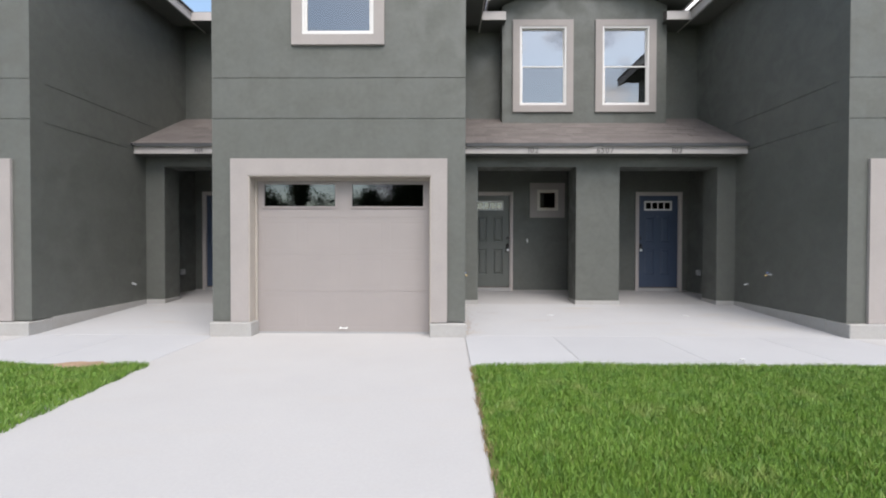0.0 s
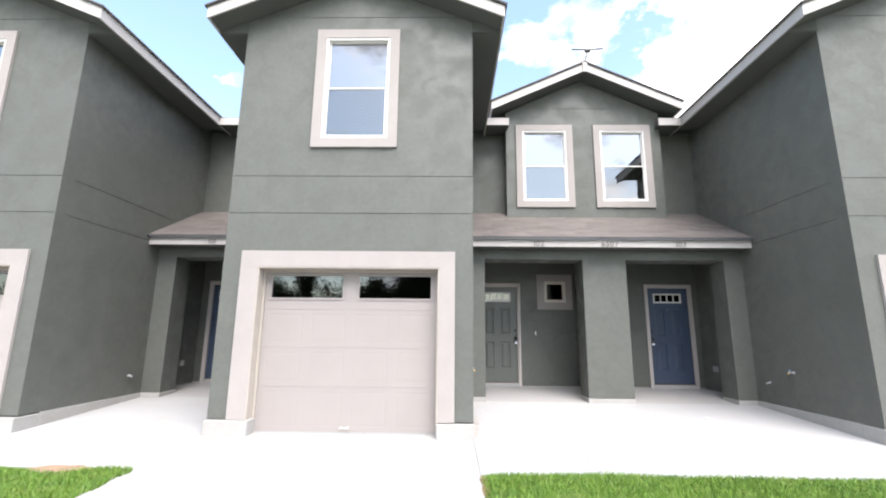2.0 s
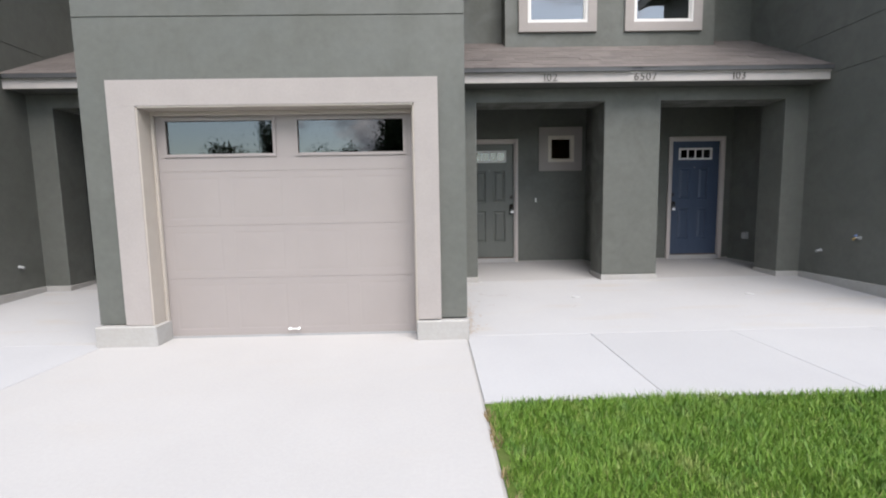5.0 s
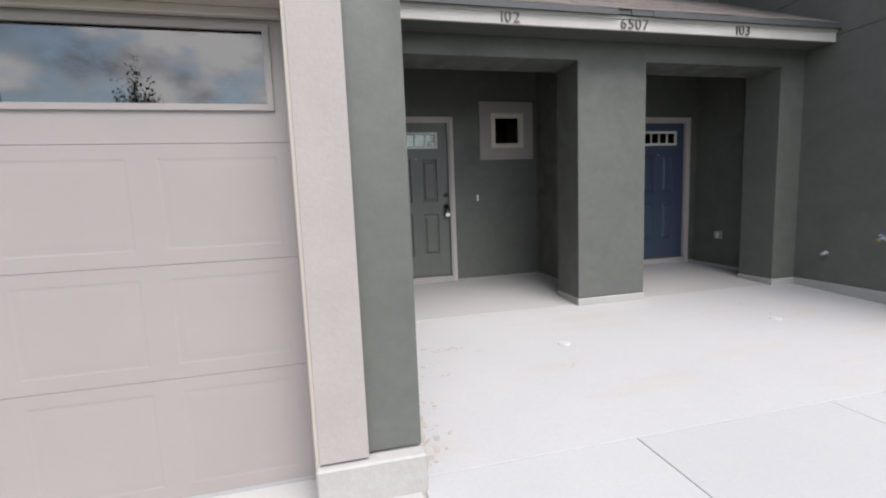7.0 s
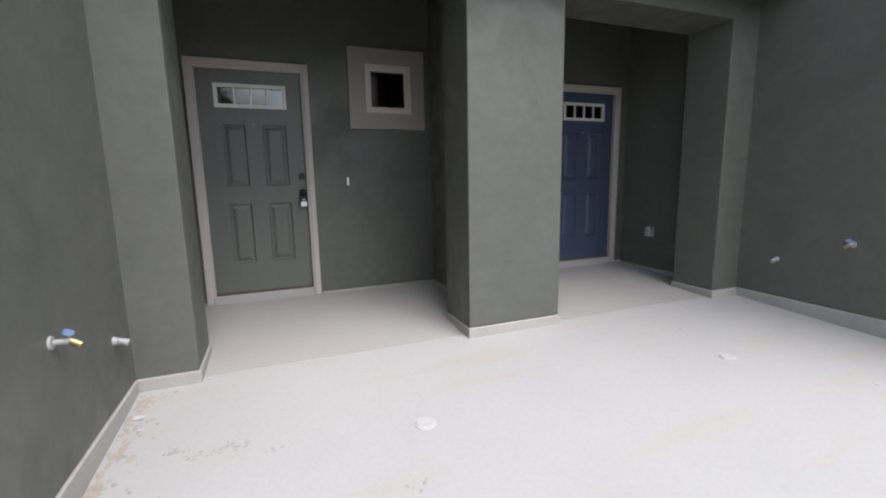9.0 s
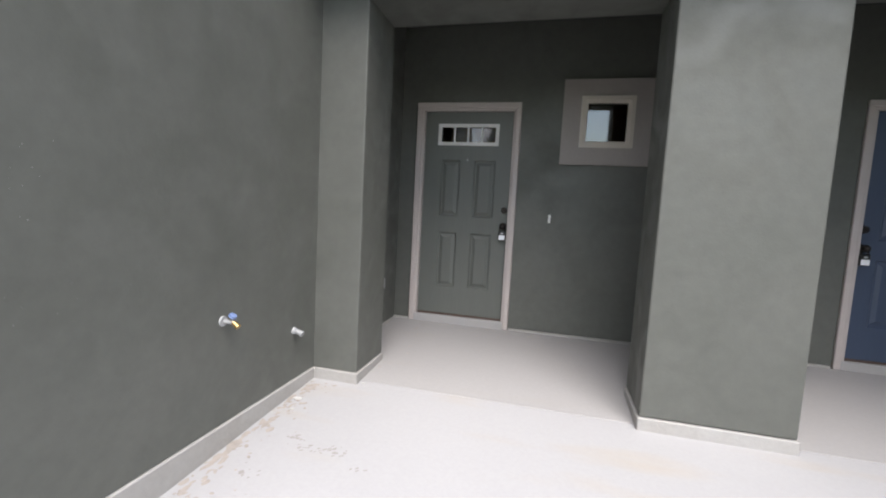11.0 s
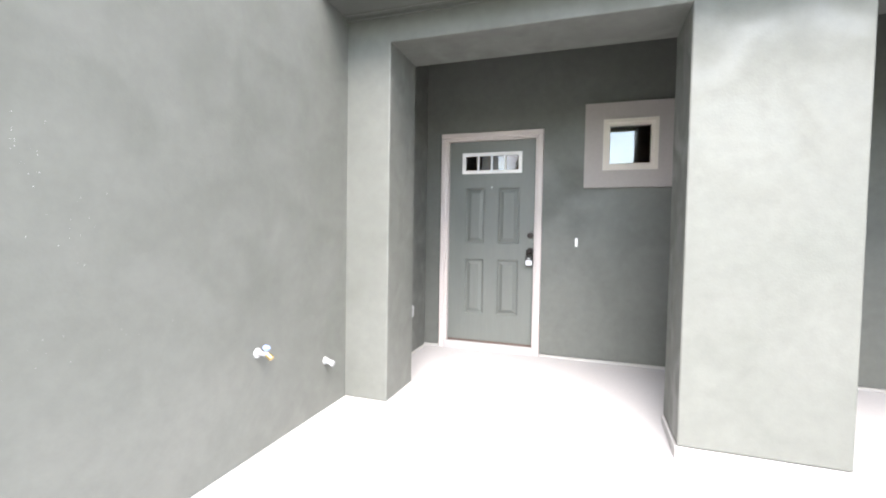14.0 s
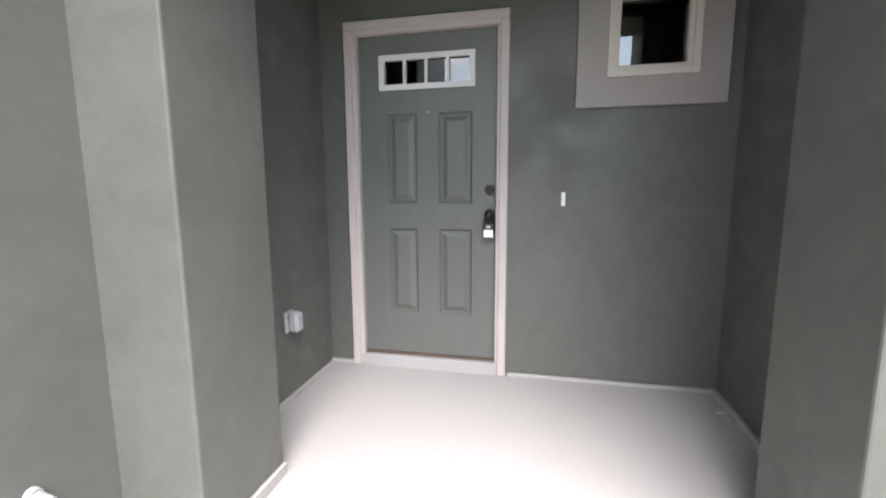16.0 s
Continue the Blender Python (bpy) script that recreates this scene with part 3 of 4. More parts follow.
# ---------------------------------------------------------------- garage trim and doors
def garage_trim(d):
    top = empty("garage_door_trim", (XC + d, FACE, 0.2), "pale beige stucco band framing the garage opening", "trim", "structure")
    z0, y0, y1 = 0.19, FACE - 0.036, FACE + 0.02
    xa, xb, xi, xj, zi, zt = -2.31 + d, 0.557 + d, -2.07 + d, 0.345 + d, 2.132, 2.352
    for nm, b in (("jamb_band", (xa, xi, y0, y1, z0, zi)), ("jamb_band", (xj, xb, y0, y1, z0, zi)), ("head_band", (xa, xb, y0, y1, zi, zt))):
        part(nm, shift(boxes(b, bevel=0.0012), -top.location), TRIM, top)
    # painted reveals and stop moulding inside the opening
    bm = boxes((xi - 0.004, xi + 0.014, FACE - 0.03, 6.56, 0.02, zi), (xj - 0.014, xj + 0.004, FACE - 0.03, 6.56, 0.02, zi), (xi, xj, FACE - 0.03, 6.56, zi - 0.014, zi + 0.003))
    box(bm, xi + 0.014, xi + 0.042, 6.525, 6.56, 0.02, zi - 0.014, bevel=0.004)
    box(bm, xj - 0.034, xj - 0.014, 6.525, 6.56, 0.02, zi - 0.014, bevel=0.004)
    box(bm, xi + 0.042, xj - 0.034, 6.525, 6.56, zi - 0.05, zi - 0.014, bevel=0.004)
    part("jamb", shift(bm, -top.location), CREAM, top, "cream painted garage jamb and stop moulding")
    return top


def garage_door(d):
    x0, x1, y = -2.045 + d, 0.335 + d, 6.565
    top = empty("garage_door", (XC + d, y, 0.0), "closed beige sectional garage door with two windows", "garage door")
    levels = (0.022, 0.578, 1.078, 1.580, 2.085)
    mid = (x0 + x1) / 2
    for k in range(4):
        z0, z1 = levels[k] + 0.001, levels[k + 1] - 0.001
        bm = bmesh.new()
        if k < 3:
            # skin with four pressed panels
            wide = (x1 - x0 - 0.17 - 0.33) / 4
            holes = [(x0 + 0.085 + (wide + 0.11) * i, x0 + 0.085 + (wide + 0.11) * i + wide, z0 + 0.062, z1 - 0.058) for i in range(4)]
            bm.free()
            bm = wall_mesh(FRONT, y, x0, x1, z0, z1, 0.04, holes)
            for h in holes:
                prism_pan(bm, h, y)
            part("door_section", shift(bm, -top.location), GARAGE, top)
        else:
            panes = [(x0 + 0.10, x0 + 1.08, 1.735, 2.042), (x1 - 1.08, x1 - 0.10, 1.735, 2.042)]
            bm.free()
            bm = wall_mesh(FRONT, y, x0, x1, z0, z1, 0.04, panes)
            sec = part("door_section", shift(bm, -top.location), GARAGE, top)
            for h in panes:
                bm = ring(bmesh.new(), h[0] - 0.022, h[1] + 0.022, h[2] - 0.022, h[3] + 0.022, 0.026, y - 0.012, y + 0.004)
                part("window_frame", shift(bm, -top.location), GARAGE, sec)
                bm = boxes((h[0] - 0.005, h[1] + 0.005, y + 0.012, y + 0.018, h[2] - 0.005, h[3] + 0.005))
                pane = part("pane", shift(bm, -top.location), DARK_GLASS, sec, "dark window pane reflecting trees and clouds")
    bm = bmesh.new()
    box(bm, mid - 0.05, mid - 0.036, y - 0.03, y + 0.0, 0.066, 0.09, bevel=0.003)
    box(bm, mid + 0.036, mid + 0.05, y - 0.03, y + 0.0, 0.066, 0.09, bevel=0.003)
    box(bm, mid - 0.06, mid + 0.06, y - 0.034, y - 0.026, 0.072, 0.084, bevel=0.003)
    part("handle", shift(bm, -top.location), WHITE_PLASTIC, top, "small white lift handle")
    bm = boxes((x0, x1, y + 0.002, y + 0.036, 0.001, 0.022))
    part("weather_seal", shift(bm, -top.location), GREY_PLASTIC, top, "grey rubber bottom seal")
    return top


def prism_pan(bm, h, y):
    """A pressed panel: a groove all round and a field that comes forward again."""
    u0, u1, z0, z1 = h
    steps = ((0.0, 0.0), (0.008, 0.0010), (0.016, 0.0010), (0.040, 0.0002))
    rings = []
    for inset, dep in steps:
        rings.append([bm.verts.new((u, y + dep, z)) for u, z in ((u0 + inset, z0 + inset), (u1 - inset, z0 + inset), (u1 - inset, z1 - inset), (u0 + inset, z1 - inset))])
    for a, b in zip(rings, rings[1:]):
        for i in range(4):
            j = (i + 1) % 4
            bm.faces.new((a[i], a[j], b[j], b[i]))
    bm.faces.new(rings[-1])


for d in SHIFTS:
    garage_trim(d)
    garage_door(d)


# ---------------------------------------------------------------- double-hung windows
def hung_window(xc, zc, y, number):
    """A white double-hung window in a wide stucco band, with a closed blind behind it."""
    W, H, w, h = 1.222, 1.86, 0.945, 1.595
    top = empty("window_%d" % number, (xc, y, zc - H / 2), "white double-hung window in a wide pale band", "window", "structure")
    o = top.location
    bm = bmesh.new()
    for b in ((-W / 2, W / 2, H / 2 - 0.135, H / 2), (-W / 2, W / 2, -H / 2, -H / 2 + 0.135), (-W / 2, -W / 2 + 0.14, -H / 2 + 0.135, H / 2 - 0.135), (W / 2 - 0.14, W / 2, -H / 2 + 0.135, H / 2 - 0.135)):
        box(bm, xc + b[0], xc + b[1], y - 0.036, y + 0.01, zc + b[2], zc + b[3])
    bmesh.ops.remove_doubles(bm, verts=bm.verts, dist=0.0005)
    part("window_band", shift(bm, -o), TRIM, top, "wide pale beige stucco band")
    x0, x1, z0, z1 = xc - w / 2, xc + w / 2, zc - h / 2, zc + h / 2
    fr = part("window_frame", shift(ring(bmesh.new(), x0, x1, z0, z1, 0.036, y - 0.025, y + 0.09), -o), VINYL, top)
    zm = zc - 0.01
    up = part("upper_sash", shift(ring(bmesh.new(), x0 + 0.036, x1 - 0.036, zm - 0.02, z1 - 0.036, 0.022, y + 0.03, y + 0.06, sill=0.04), -o), VINYL, top)
    lo = part("lower_sash", shift(ring(bmesh.new(), x0 + 0.036, x1 - 0.036, z0 + 0.036, zm + 0.012, 0.024, y - 0.002, y + 0.03), -o), VINYL, top)
    p = part("pane", shift(boxes((x0 + 0.06, x1 - 0.06, y + 0.043, y + 0.048, zm, z1 - 0.06)), -o), COATED_GLASS, up, "pane reflecting the sky")
    p.visible_shadow = False
    q = part("pane", shift(boxes((x0 + 0.06, x1 - 0.06, y + 0.012, y + 0.017, z0 + 0.06, zm - 0.005)), -o), GLASS, lo, "pane reflecting the sky")
    q.visible_shadow = False
    blind = empty("window_blind", (xc, y + 0.13, z1 - 0.03), "closed pale horizontal blind behind the window", "blind")
    bm = bmesh.new()
    n = 38
    for k in range(n):
        z = z0 + 0.02 + (z1 - z0 - 0.09) * k / (n - 1)
        vs = [bm.verts.new(c) for c in ((x0 + 0.01, y + 0.118, z - 0.002), (x1 - 0.01, y + 0.118, z - 0.002), (x1 - 0.01, y + 0.142, z + 0.040), (x0 + 0.01, y + 0.142, z + 0.040))]
        bm.faces.new(vs)
    tagged(part("slats", shift(bm, -blind.location), BLIND, blind), kind="stuff")
    part("headrail", shift(boxes((x0 + 0.005, x1 - 0.005, y + 0.115, y + 0.15, z1 - 0.045, z1 - 0.012), bevel=0.003), -blind.location), BLIND, blind)
    solid("wall_behind_window_%d" % number, boxes((x0 - 0.1, x1 + 0.1, y + 0.21, y + 0.26, z0 - 0.1, z1 + 0.1)), ROOM, "dim room surface behind a blind", "wall")
    return top


number = 0
for d in SHIFTS:
    number += 1
    hung_window(XC + d, 4.775, FACE, number)
for xc in (2.497, 4.168):
    number += 1
    hung_window(xc, 4.836, DORMER_Y, number)


# ---------------------------------------------------------------- roofs
def roof_pair(name, xc, half, y0, y1, eave, peak, label, tail=0.0):
    """A gabled roof along y: sloping soffit body, rake boards, eave boards, and shingle skins with a dark edge."""
    top = empty(name, (xc, y0, eave), label, "roof", "structure")
    o = top.location
    drop, skin = 0.185, 0.022
    slope = (peak - eave) / half
    bm = prism(bmesh.new(), [(xc - half + 0.03, eave - drop + 0.02), (xc, peak - drop - 0.005), (xc + half - 0.03, eave - drop + 0.02), (xc + half - 0.03, eave + 0.01), (xc, peak - 0.015), (xc - half + 0.03, eave + 0.01)], y0 + 0.025, y1)
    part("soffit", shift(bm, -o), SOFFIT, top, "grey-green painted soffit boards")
    for s in (-1, 1):
        e = xc + s * half
        bm = prism(bmesh.new(), [(e, eave - drop), (e, eave), (xc, peak), (xc, peak - drop)], y0, y0 + 0.025)
        part("rake_board", shift(bm, -o), FASCIA, top, "pale painted rake board")
        bm = boxes((min(e, e - s * 0.025), max(e, e - s * 0.025), y0 + 0.025, y1, eave - drop, eave))
        part("eave_board", shift(bm, -o), FASCIA, top, "pale painted eave board")
        f = e + s * 0.035
        ze = eave - slope * 0.035
        bm = prism(bmesh.new(), [(f, ze + 0.004), (f, ze + 0.004 + skin), (xc, peak + 0.004 + skin), (xc, peak + 0.004)], y0 - 0.03, y1)
        part("shingle_skin", shift(bm, -o), SHINGLE, top, "brown-grey asphalt shingles")
        bm = prism(bmesh.new(), [(f - s * 0.004, ze - 0.012), (f - s * 0.004, ze + 0.004), (xc, peak + 0.004), (xc, peak - 0.012)], y0 - 0.022, y0 - 0.001)
        part("roof_edge", shift(bm, -o), SHINGLE_EDGE, top, "dark roof edge under the shingles")
    return top


for d in SHIFTS:
    t = roof_pair("roof_garage", XC + d, 2.125, 6.065, 13.5, EAVE, PEAK, "low gabled roof with pale rake boards")
    # level boxed soffit along the sides
    o = t.location
    for s in (-1, 1):
        a, b = sorted((XC + d + s * 1.683, XC + d + s * 2.10))
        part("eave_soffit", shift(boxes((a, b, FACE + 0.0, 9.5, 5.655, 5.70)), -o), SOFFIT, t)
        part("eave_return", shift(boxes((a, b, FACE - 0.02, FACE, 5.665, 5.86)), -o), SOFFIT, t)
roof_pair("roof_dormer", (DORMER_W + DORMER_E) / 2, 2.0, 9.13, 12.6, 6.13, 7.03, "small gabled dormer roof with pale rake boards")

# main roof behind, with its eave boards between the blocks
main = empty("roof_main", (0, 9.32, EAVE), "long shingled main roof behind the gables", "roof", "structure")
for x0, x1, y0 in ((-12, 1.70, 9.34), (4.93, 13, 9.34), (1.70, 4.93, 9.95)):
    z0, z1, y1 = EAVE + 0.42 * (y0 - 9.34), EAVE + 0.42 * 4.8, 14.14
    part("roof_slope", shift(prism(bmesh.new(), [(y0, z0 - 0.16), (y0, z0), (y1, z1), (y1, z1 - 0.16)], x0, x1, axis="x"), -main.location), SHINGLE, main)
for x0, x1 in ((-4.56, -3.02), (1.24, 1.72), (4.90, 5.40)):
    bm = boxes((x0, x1, 9.31, 9.335, 5.675, 5.835))
    part("eave_board", shift(bm, -main.location), FASCIA, main, "pale painted eave board")
    bm = boxes((x0, x1, 9.335, UPPER_Y, 5.68, 5.70))
    part("eave_soffit", shift(bm, -main.location), SOFFIT, main)
bm = boxes((-12, 13, 14.15, 14.35, 0, 7.8))
solid("wall_back", bm, STUCCO, "plain rear wall closing the houses", "wall")

# ---------------------------------------------------------------- gable vents
for d in SHIFTS:
    v = empty("gable_vent", (XC - 0.01 + d, FACE, 6.24), "small dark louvred vent under the gable peak", "vent")
    part("vent_frame", ring(bmesh.new(), -0.088, 0.088, 0.0, 0.145, 0.014, -0.012, 0.004), SOFFIT, v)
    part("vent_back", boxes((-0.075, 0.075, -0.002, -0.001, 0.013, 0.132)), BLACK, v)
    for k in range(4):
        bm = boxes((-0.075, 0.075, -0.011, -0.003, 0.018 + 0.03 * k, 0.027 + 0.03 * k))
        part("louvre", bm, SOFFIT, v)

# ---------------------------------------------------------------- upper walls and dormer
for name, x0, x1 in (("west", COURT_W, BLOCK_W), ("east", BLOCK_E, COURT_E)):
    bm = wall_mesh(FRONT, UPPER_Y, x0, x1, 3.13, 5.75, 0.2)
    solid("wall_upper_" + name, bm, STUCCO, "grey-green stucco upper wall over the porch roof", "wall")
hw = (2.497 - 0.468, 2.497 + 0.468, 4.836 - 0.793, 4.836 + 0.793)
he = (4.168 - 0.468, 4.168 + 0.468, 4.836 - 0.793, 4.836 + 0.793)
bm = wall_mesh(FRONT, DORMER_Y, DORMER_W, DORMER_E, 3.3, 5.95, 0.2, (hw, he))
gable(bm, DORMER_W, DORMER_E, 5.95, 6.06, 6.83, 6.16, DORMER_Y, 0.2)
box(bm, DORMER_W, DORMER_W + 0.15, DORMER_Y + 0.2, 10.6, 3.3, 6.1)
box(bm, DORMER_E - 0.15, DORMER_E, DORMER_Y + 0.2, 10.6, 3.3, 6.1)
solid("wall_dormer", bm, STUCCO, "grey-green stucco dormer wall with two windows", "wall")

# antenna on the dormer ridge
ant = empty("roof_antenna", (3.42, 9.30, 7.02), "small grey television antenna on the dormer ridge", "antenna")
bm = tube(bmesh.new(), (-0.02, 0, -0.02), (0.0, 0, 0.17), 0.014)
tube(bm, (0.0, 0, 0.17), (0.055, 0, 0.41), 0.013)
part("mast", bm, DARK_GREY, ant)
part("foot", boxes((-0.07, 0.03, -0.05, 0.05, -0.02, 0.05), bevel=0.01), GREY_PLASTIC, ant)
part("dish", tube(bmesh.new(), (0.10, 0.02, 0.14), (0.12, -0.03, 0.15), 0.12, 0.10, 16), VINYL, ant, "small white dish")
part("wing", prism(bmesh.new(), [(-0.29, 0.445), (-0.29, 0.455), (0.055, 0.45), (0.40, 0.475), (0.40, 0.465), (0.055, 0.435)], -0.02, 0.02), DARK_GREY, ant, "flat dark grey aerial wing")
part("hub", boxes((0.0, 0.12, -0.05, 0.05, 0.395, 0.435), bevel=0.012), DARK_GREY, ant)
tagged(solid("ridge_cap", boxes((3.29, 3.39, 9.10, 9.125, 6.80, 7.05)), FASCIA, "short pale joint cover at the dormer peak", "trim"))

# ---------------------------------------------------------------- porches
PIERS = ((("west", COURT_W, BLOCK_W, ((-4.66, -2.88),))), ("east", BLOCK_E, COURT_E, ((1.122, 2.916), (3.713, 5.489))))
for name, x0, x1, gaps in PIERS:
    bm = wall_mesh(FRONT, PORCH_Y, x0, x1, STEM, 3.08, PORCH_T, [(a, b, STEM, 2.637) for a, b in gaps], corner=0.008)
    solid("wall_porch_" + name, bm, STUCCO, "grey-green stucco piers and header of the porch", "wall")
    edges = [x0, *(e for g in gaps for e in g), x1]
    bm = bmesh.new()
    for a, b in zip(edges[::2], edges[1::2]):
        box(bm, a - (0.010 if a != x0 else 0), b + (0.010 if b != x1 else 0), PORCH_Y - 0.012, PORCH_Y + PORCH_T + 0.012, -0.1, STEM - 0.004, bevel=0.006)
    solid("foundation_porch_" + name, bm, FOUNDATION, "rough pale concrete curb under the porch piers", "foundation")
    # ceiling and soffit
    solid("ceiling_porch_" + name, boxes((x0, x1, PORCH_Y + PORCH_T, DOOR_Y + 0.1, 3.08, 3.12)), PORCH_CEILING, "porch ceiling with its deep shade put into the colour", "ceiling")
    bm = boxes((x0, x1, 8.325, PORCH_Y, 2.826, 2.846))
    box(bm, x0, x1, PORCH_Y - 0.02, PORCH_Y - 0.001, 2.806, 2.825)
    solid("soffit_bead_" + name, boxes((x0, x1, 8.552, 8.560, 2.820, 2.828)), STUCCO, "thin grey-green caulk bead along the soffit", "trim")
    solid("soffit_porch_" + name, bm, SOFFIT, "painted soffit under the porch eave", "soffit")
    # low roof over the porch, laid in courses
    r = empty("roof_porch_" + name, ((x0 + x1) / 2, 8.3, 2.95), "low brown shingled lean-to roof over the porch", "roof", "structure")
    o = r.location
    part("fascia_board", shift(boxes((x0 + 0.002, x1 - 0.002, 8.30, 8.325, 2.816, 2.945), bevel=0.003), -o), FASCIA, r, "pale painted fascia board")
    part("fascia_strip", shift(boxes((x0 + 0.002, x1 - 0.002, 8.288, 8.299, 2.915, 2.945), bevel=0.002), -o), FASCIA, r, "narrow moulding along the fascia")
    laps = [(x0 + 0.003, x1 - 0.003, 0.0, 0.0)] if name == "west" else [(x0 + 0.10, 3.125, 0.0, 0.0), (3.10, 3.30, 0.014, 0.010), (3.27, 3.52, 0.007, 0.004), (3.50, x1 - 0.003, 0.0, 0.0)]
    for xa, xb, back, up in laps:
        bm = boxes((xa, xb, 8.256 + back, 8.33, 2.982 + up, 2.987 + up), (xa, xb, 8.250 + back, 8.256 + back, 2.936 + up, 2.987 + up))
        box(bm, xa, xb, 8.256 + back, 8.268 + back, 2.936 + up, 2.940 + up)
        part("drip_edge", shift(bm, -o), DRIP, r, "grey metal drip edge")
    bm = boxes((x0 - 0.004, x0 + 0.07, 8.225, 8.252, 2.952, 2.957), (x0 - 0.004, x0 + 0.05, 8.225, 8.30, 2.957, 2.99), bevel=0.003)
    part("flashing", shift(bm, -o), SHINGLE_EDGE, r, "dark bent end flashing")
    y_top, z_top = UPPER_Y, 3.86
    part("roof_deck", shift(prism(bmesh.new(), [(8.33, 2.95), (8.33, 2.985), (y_top, z_top - 0.02), (y_top, z_top - 0.15)], x0, x1, axis="x"), -o), SHINGLE_EDGE, r)
    courses = 12
    tabs = random.Random(41)
    for k in range(courses):
        ya, yb = 8.25 + (y_top - 8.25) * k / courses, 8.25 + (y_top - 8.25) * min(k + 1.15, courses) / courses
        f = lambda y: 2.984 + (z_top - 2.984) * (y - 8.25) / (y_top - 8.25)
        tab = shift(prism(bmesh.new(), [(ya, f(ya) + 0.004), (ya, f(ya) + 0.011), (yb, f(yb) + 0.008), (yb, f(yb))], 0.0, 0.303, axis="x"), (0, -o.y, -o.z))
        me = mesh_of(tab, "shingle", SHINGLE)
        at = x0 - (0.04, 0.15, 0.10)[k % 3]
        while at < x1 - 0.02:
            ob = new("shingle", me)
            ob.parent = r
            ob.location = (at - o.x, tabs.uniform(-0.004, 0.004), tabs.uniform(0.0, 0.003))
            at += 0.305

# wall with the doors, side walls of the porches, party wall
DOORS = {"west": ((-4.735, -3.86),), "east": ((1.058, 1.935), (4.725, 5.607))}
for name, x0, x1, gaps in PIERS:
    holes = [(a, b, 0.0, 2.305) for a, b in DOORS[name]]
    if name == "east":
        holes.append((2.545, 2.95, 1.985, 2.39))
    bm = wall_mesh(FRONT, DOOR_Y, x0, x1, 0.222, 3.08, 0.2, [(a, b, max(c, 0.222), e) for a, b, c, e in holes])
    solid("wall_doors_" + name, bm, STUCCO, "grey-green stucco wall with the house door", "wall")
    bm = bmesh.new()
    edges = [x0, *(e for h in DOORS[name] for e in (h[0] - 0.07, h[1] + 0.07)), x1]
    for a, b in zip(edges[::2], edges[1::2]):
        box(bm, a, b, DOOR_Y - 0.02, DOOR_Y + 0.1, 0.0, 0.218, bevel=0.005)
    box(bm, x0, x0 + 0.045, PORCH_Y + PORCH_T, DOOR_Y - 0.02, 0.0, 0.205, bevel=0.005)
    box(bm, x1 - 0.045, x1, PORCH_Y + PORCH_T, DOOR_Y - 0.02, 0.0, 0.205, bevel=0.005)
    if name == "east":
        box(bm, 3.165, 3.455, PORCH_Y + PORCH_T + 0.012, DOOR_Y - 0.02, 0.0, 0.222, bevel=0.008)
    solid("foundation_doors_" + name, bm, FOUNDATION, "pale concrete curb along the porch walls", "foundation")
    for side, a, b in (("left", x0, x0 + 0.024), ("right", x1 - 0.024, x1)):
        solid("wall_porch_%s_%s" % (side, name), boxes((a, b, PORCH_Y + PORCH_T, DOOR_Y, 0.205, 3.08)), STUCCO, "grey-green stucco side wall inside the porch", "wall")
    if name == "east":
        solid("wall_party", boxes((3.19, 3.43, PORCH_Y + PORCH_T, DOOR_Y, 0.222, 3.08)), STUCCO, "grey-green stucco party wall between the porches", "wall")
    # hall behind the doors
    bm = wall_mesh(FRONT, 11.9, x0, x1, 0.0, 2.9, 0.1)
    box(bm, x0, x1, DOOR_Y + 0.2, 11.9, 2.76, 2.85)
    box(bm, x0, x1, DOOR_Y + 0.2, 11.9, 0.1, 0.2)
    box(bm, x0, x0 + 0.1, DOOR_Y + 0.2, 11.9, 0.2, 2.75)
    box(bm, x1 - 0.1, x1, DOOR_Y + 0.2, 11.9, 0.2, 2.75)
    box(bm, (x0 + x1) / 2 - 0.1, (x0 + x1) / 2 + 0.1, DOOR_Y + 0.2, 11.9, 0.2, 2.75)
    solid("wall_hall_" + name, bm, ROOM, "dim brown hall walls behind the door", "wall")


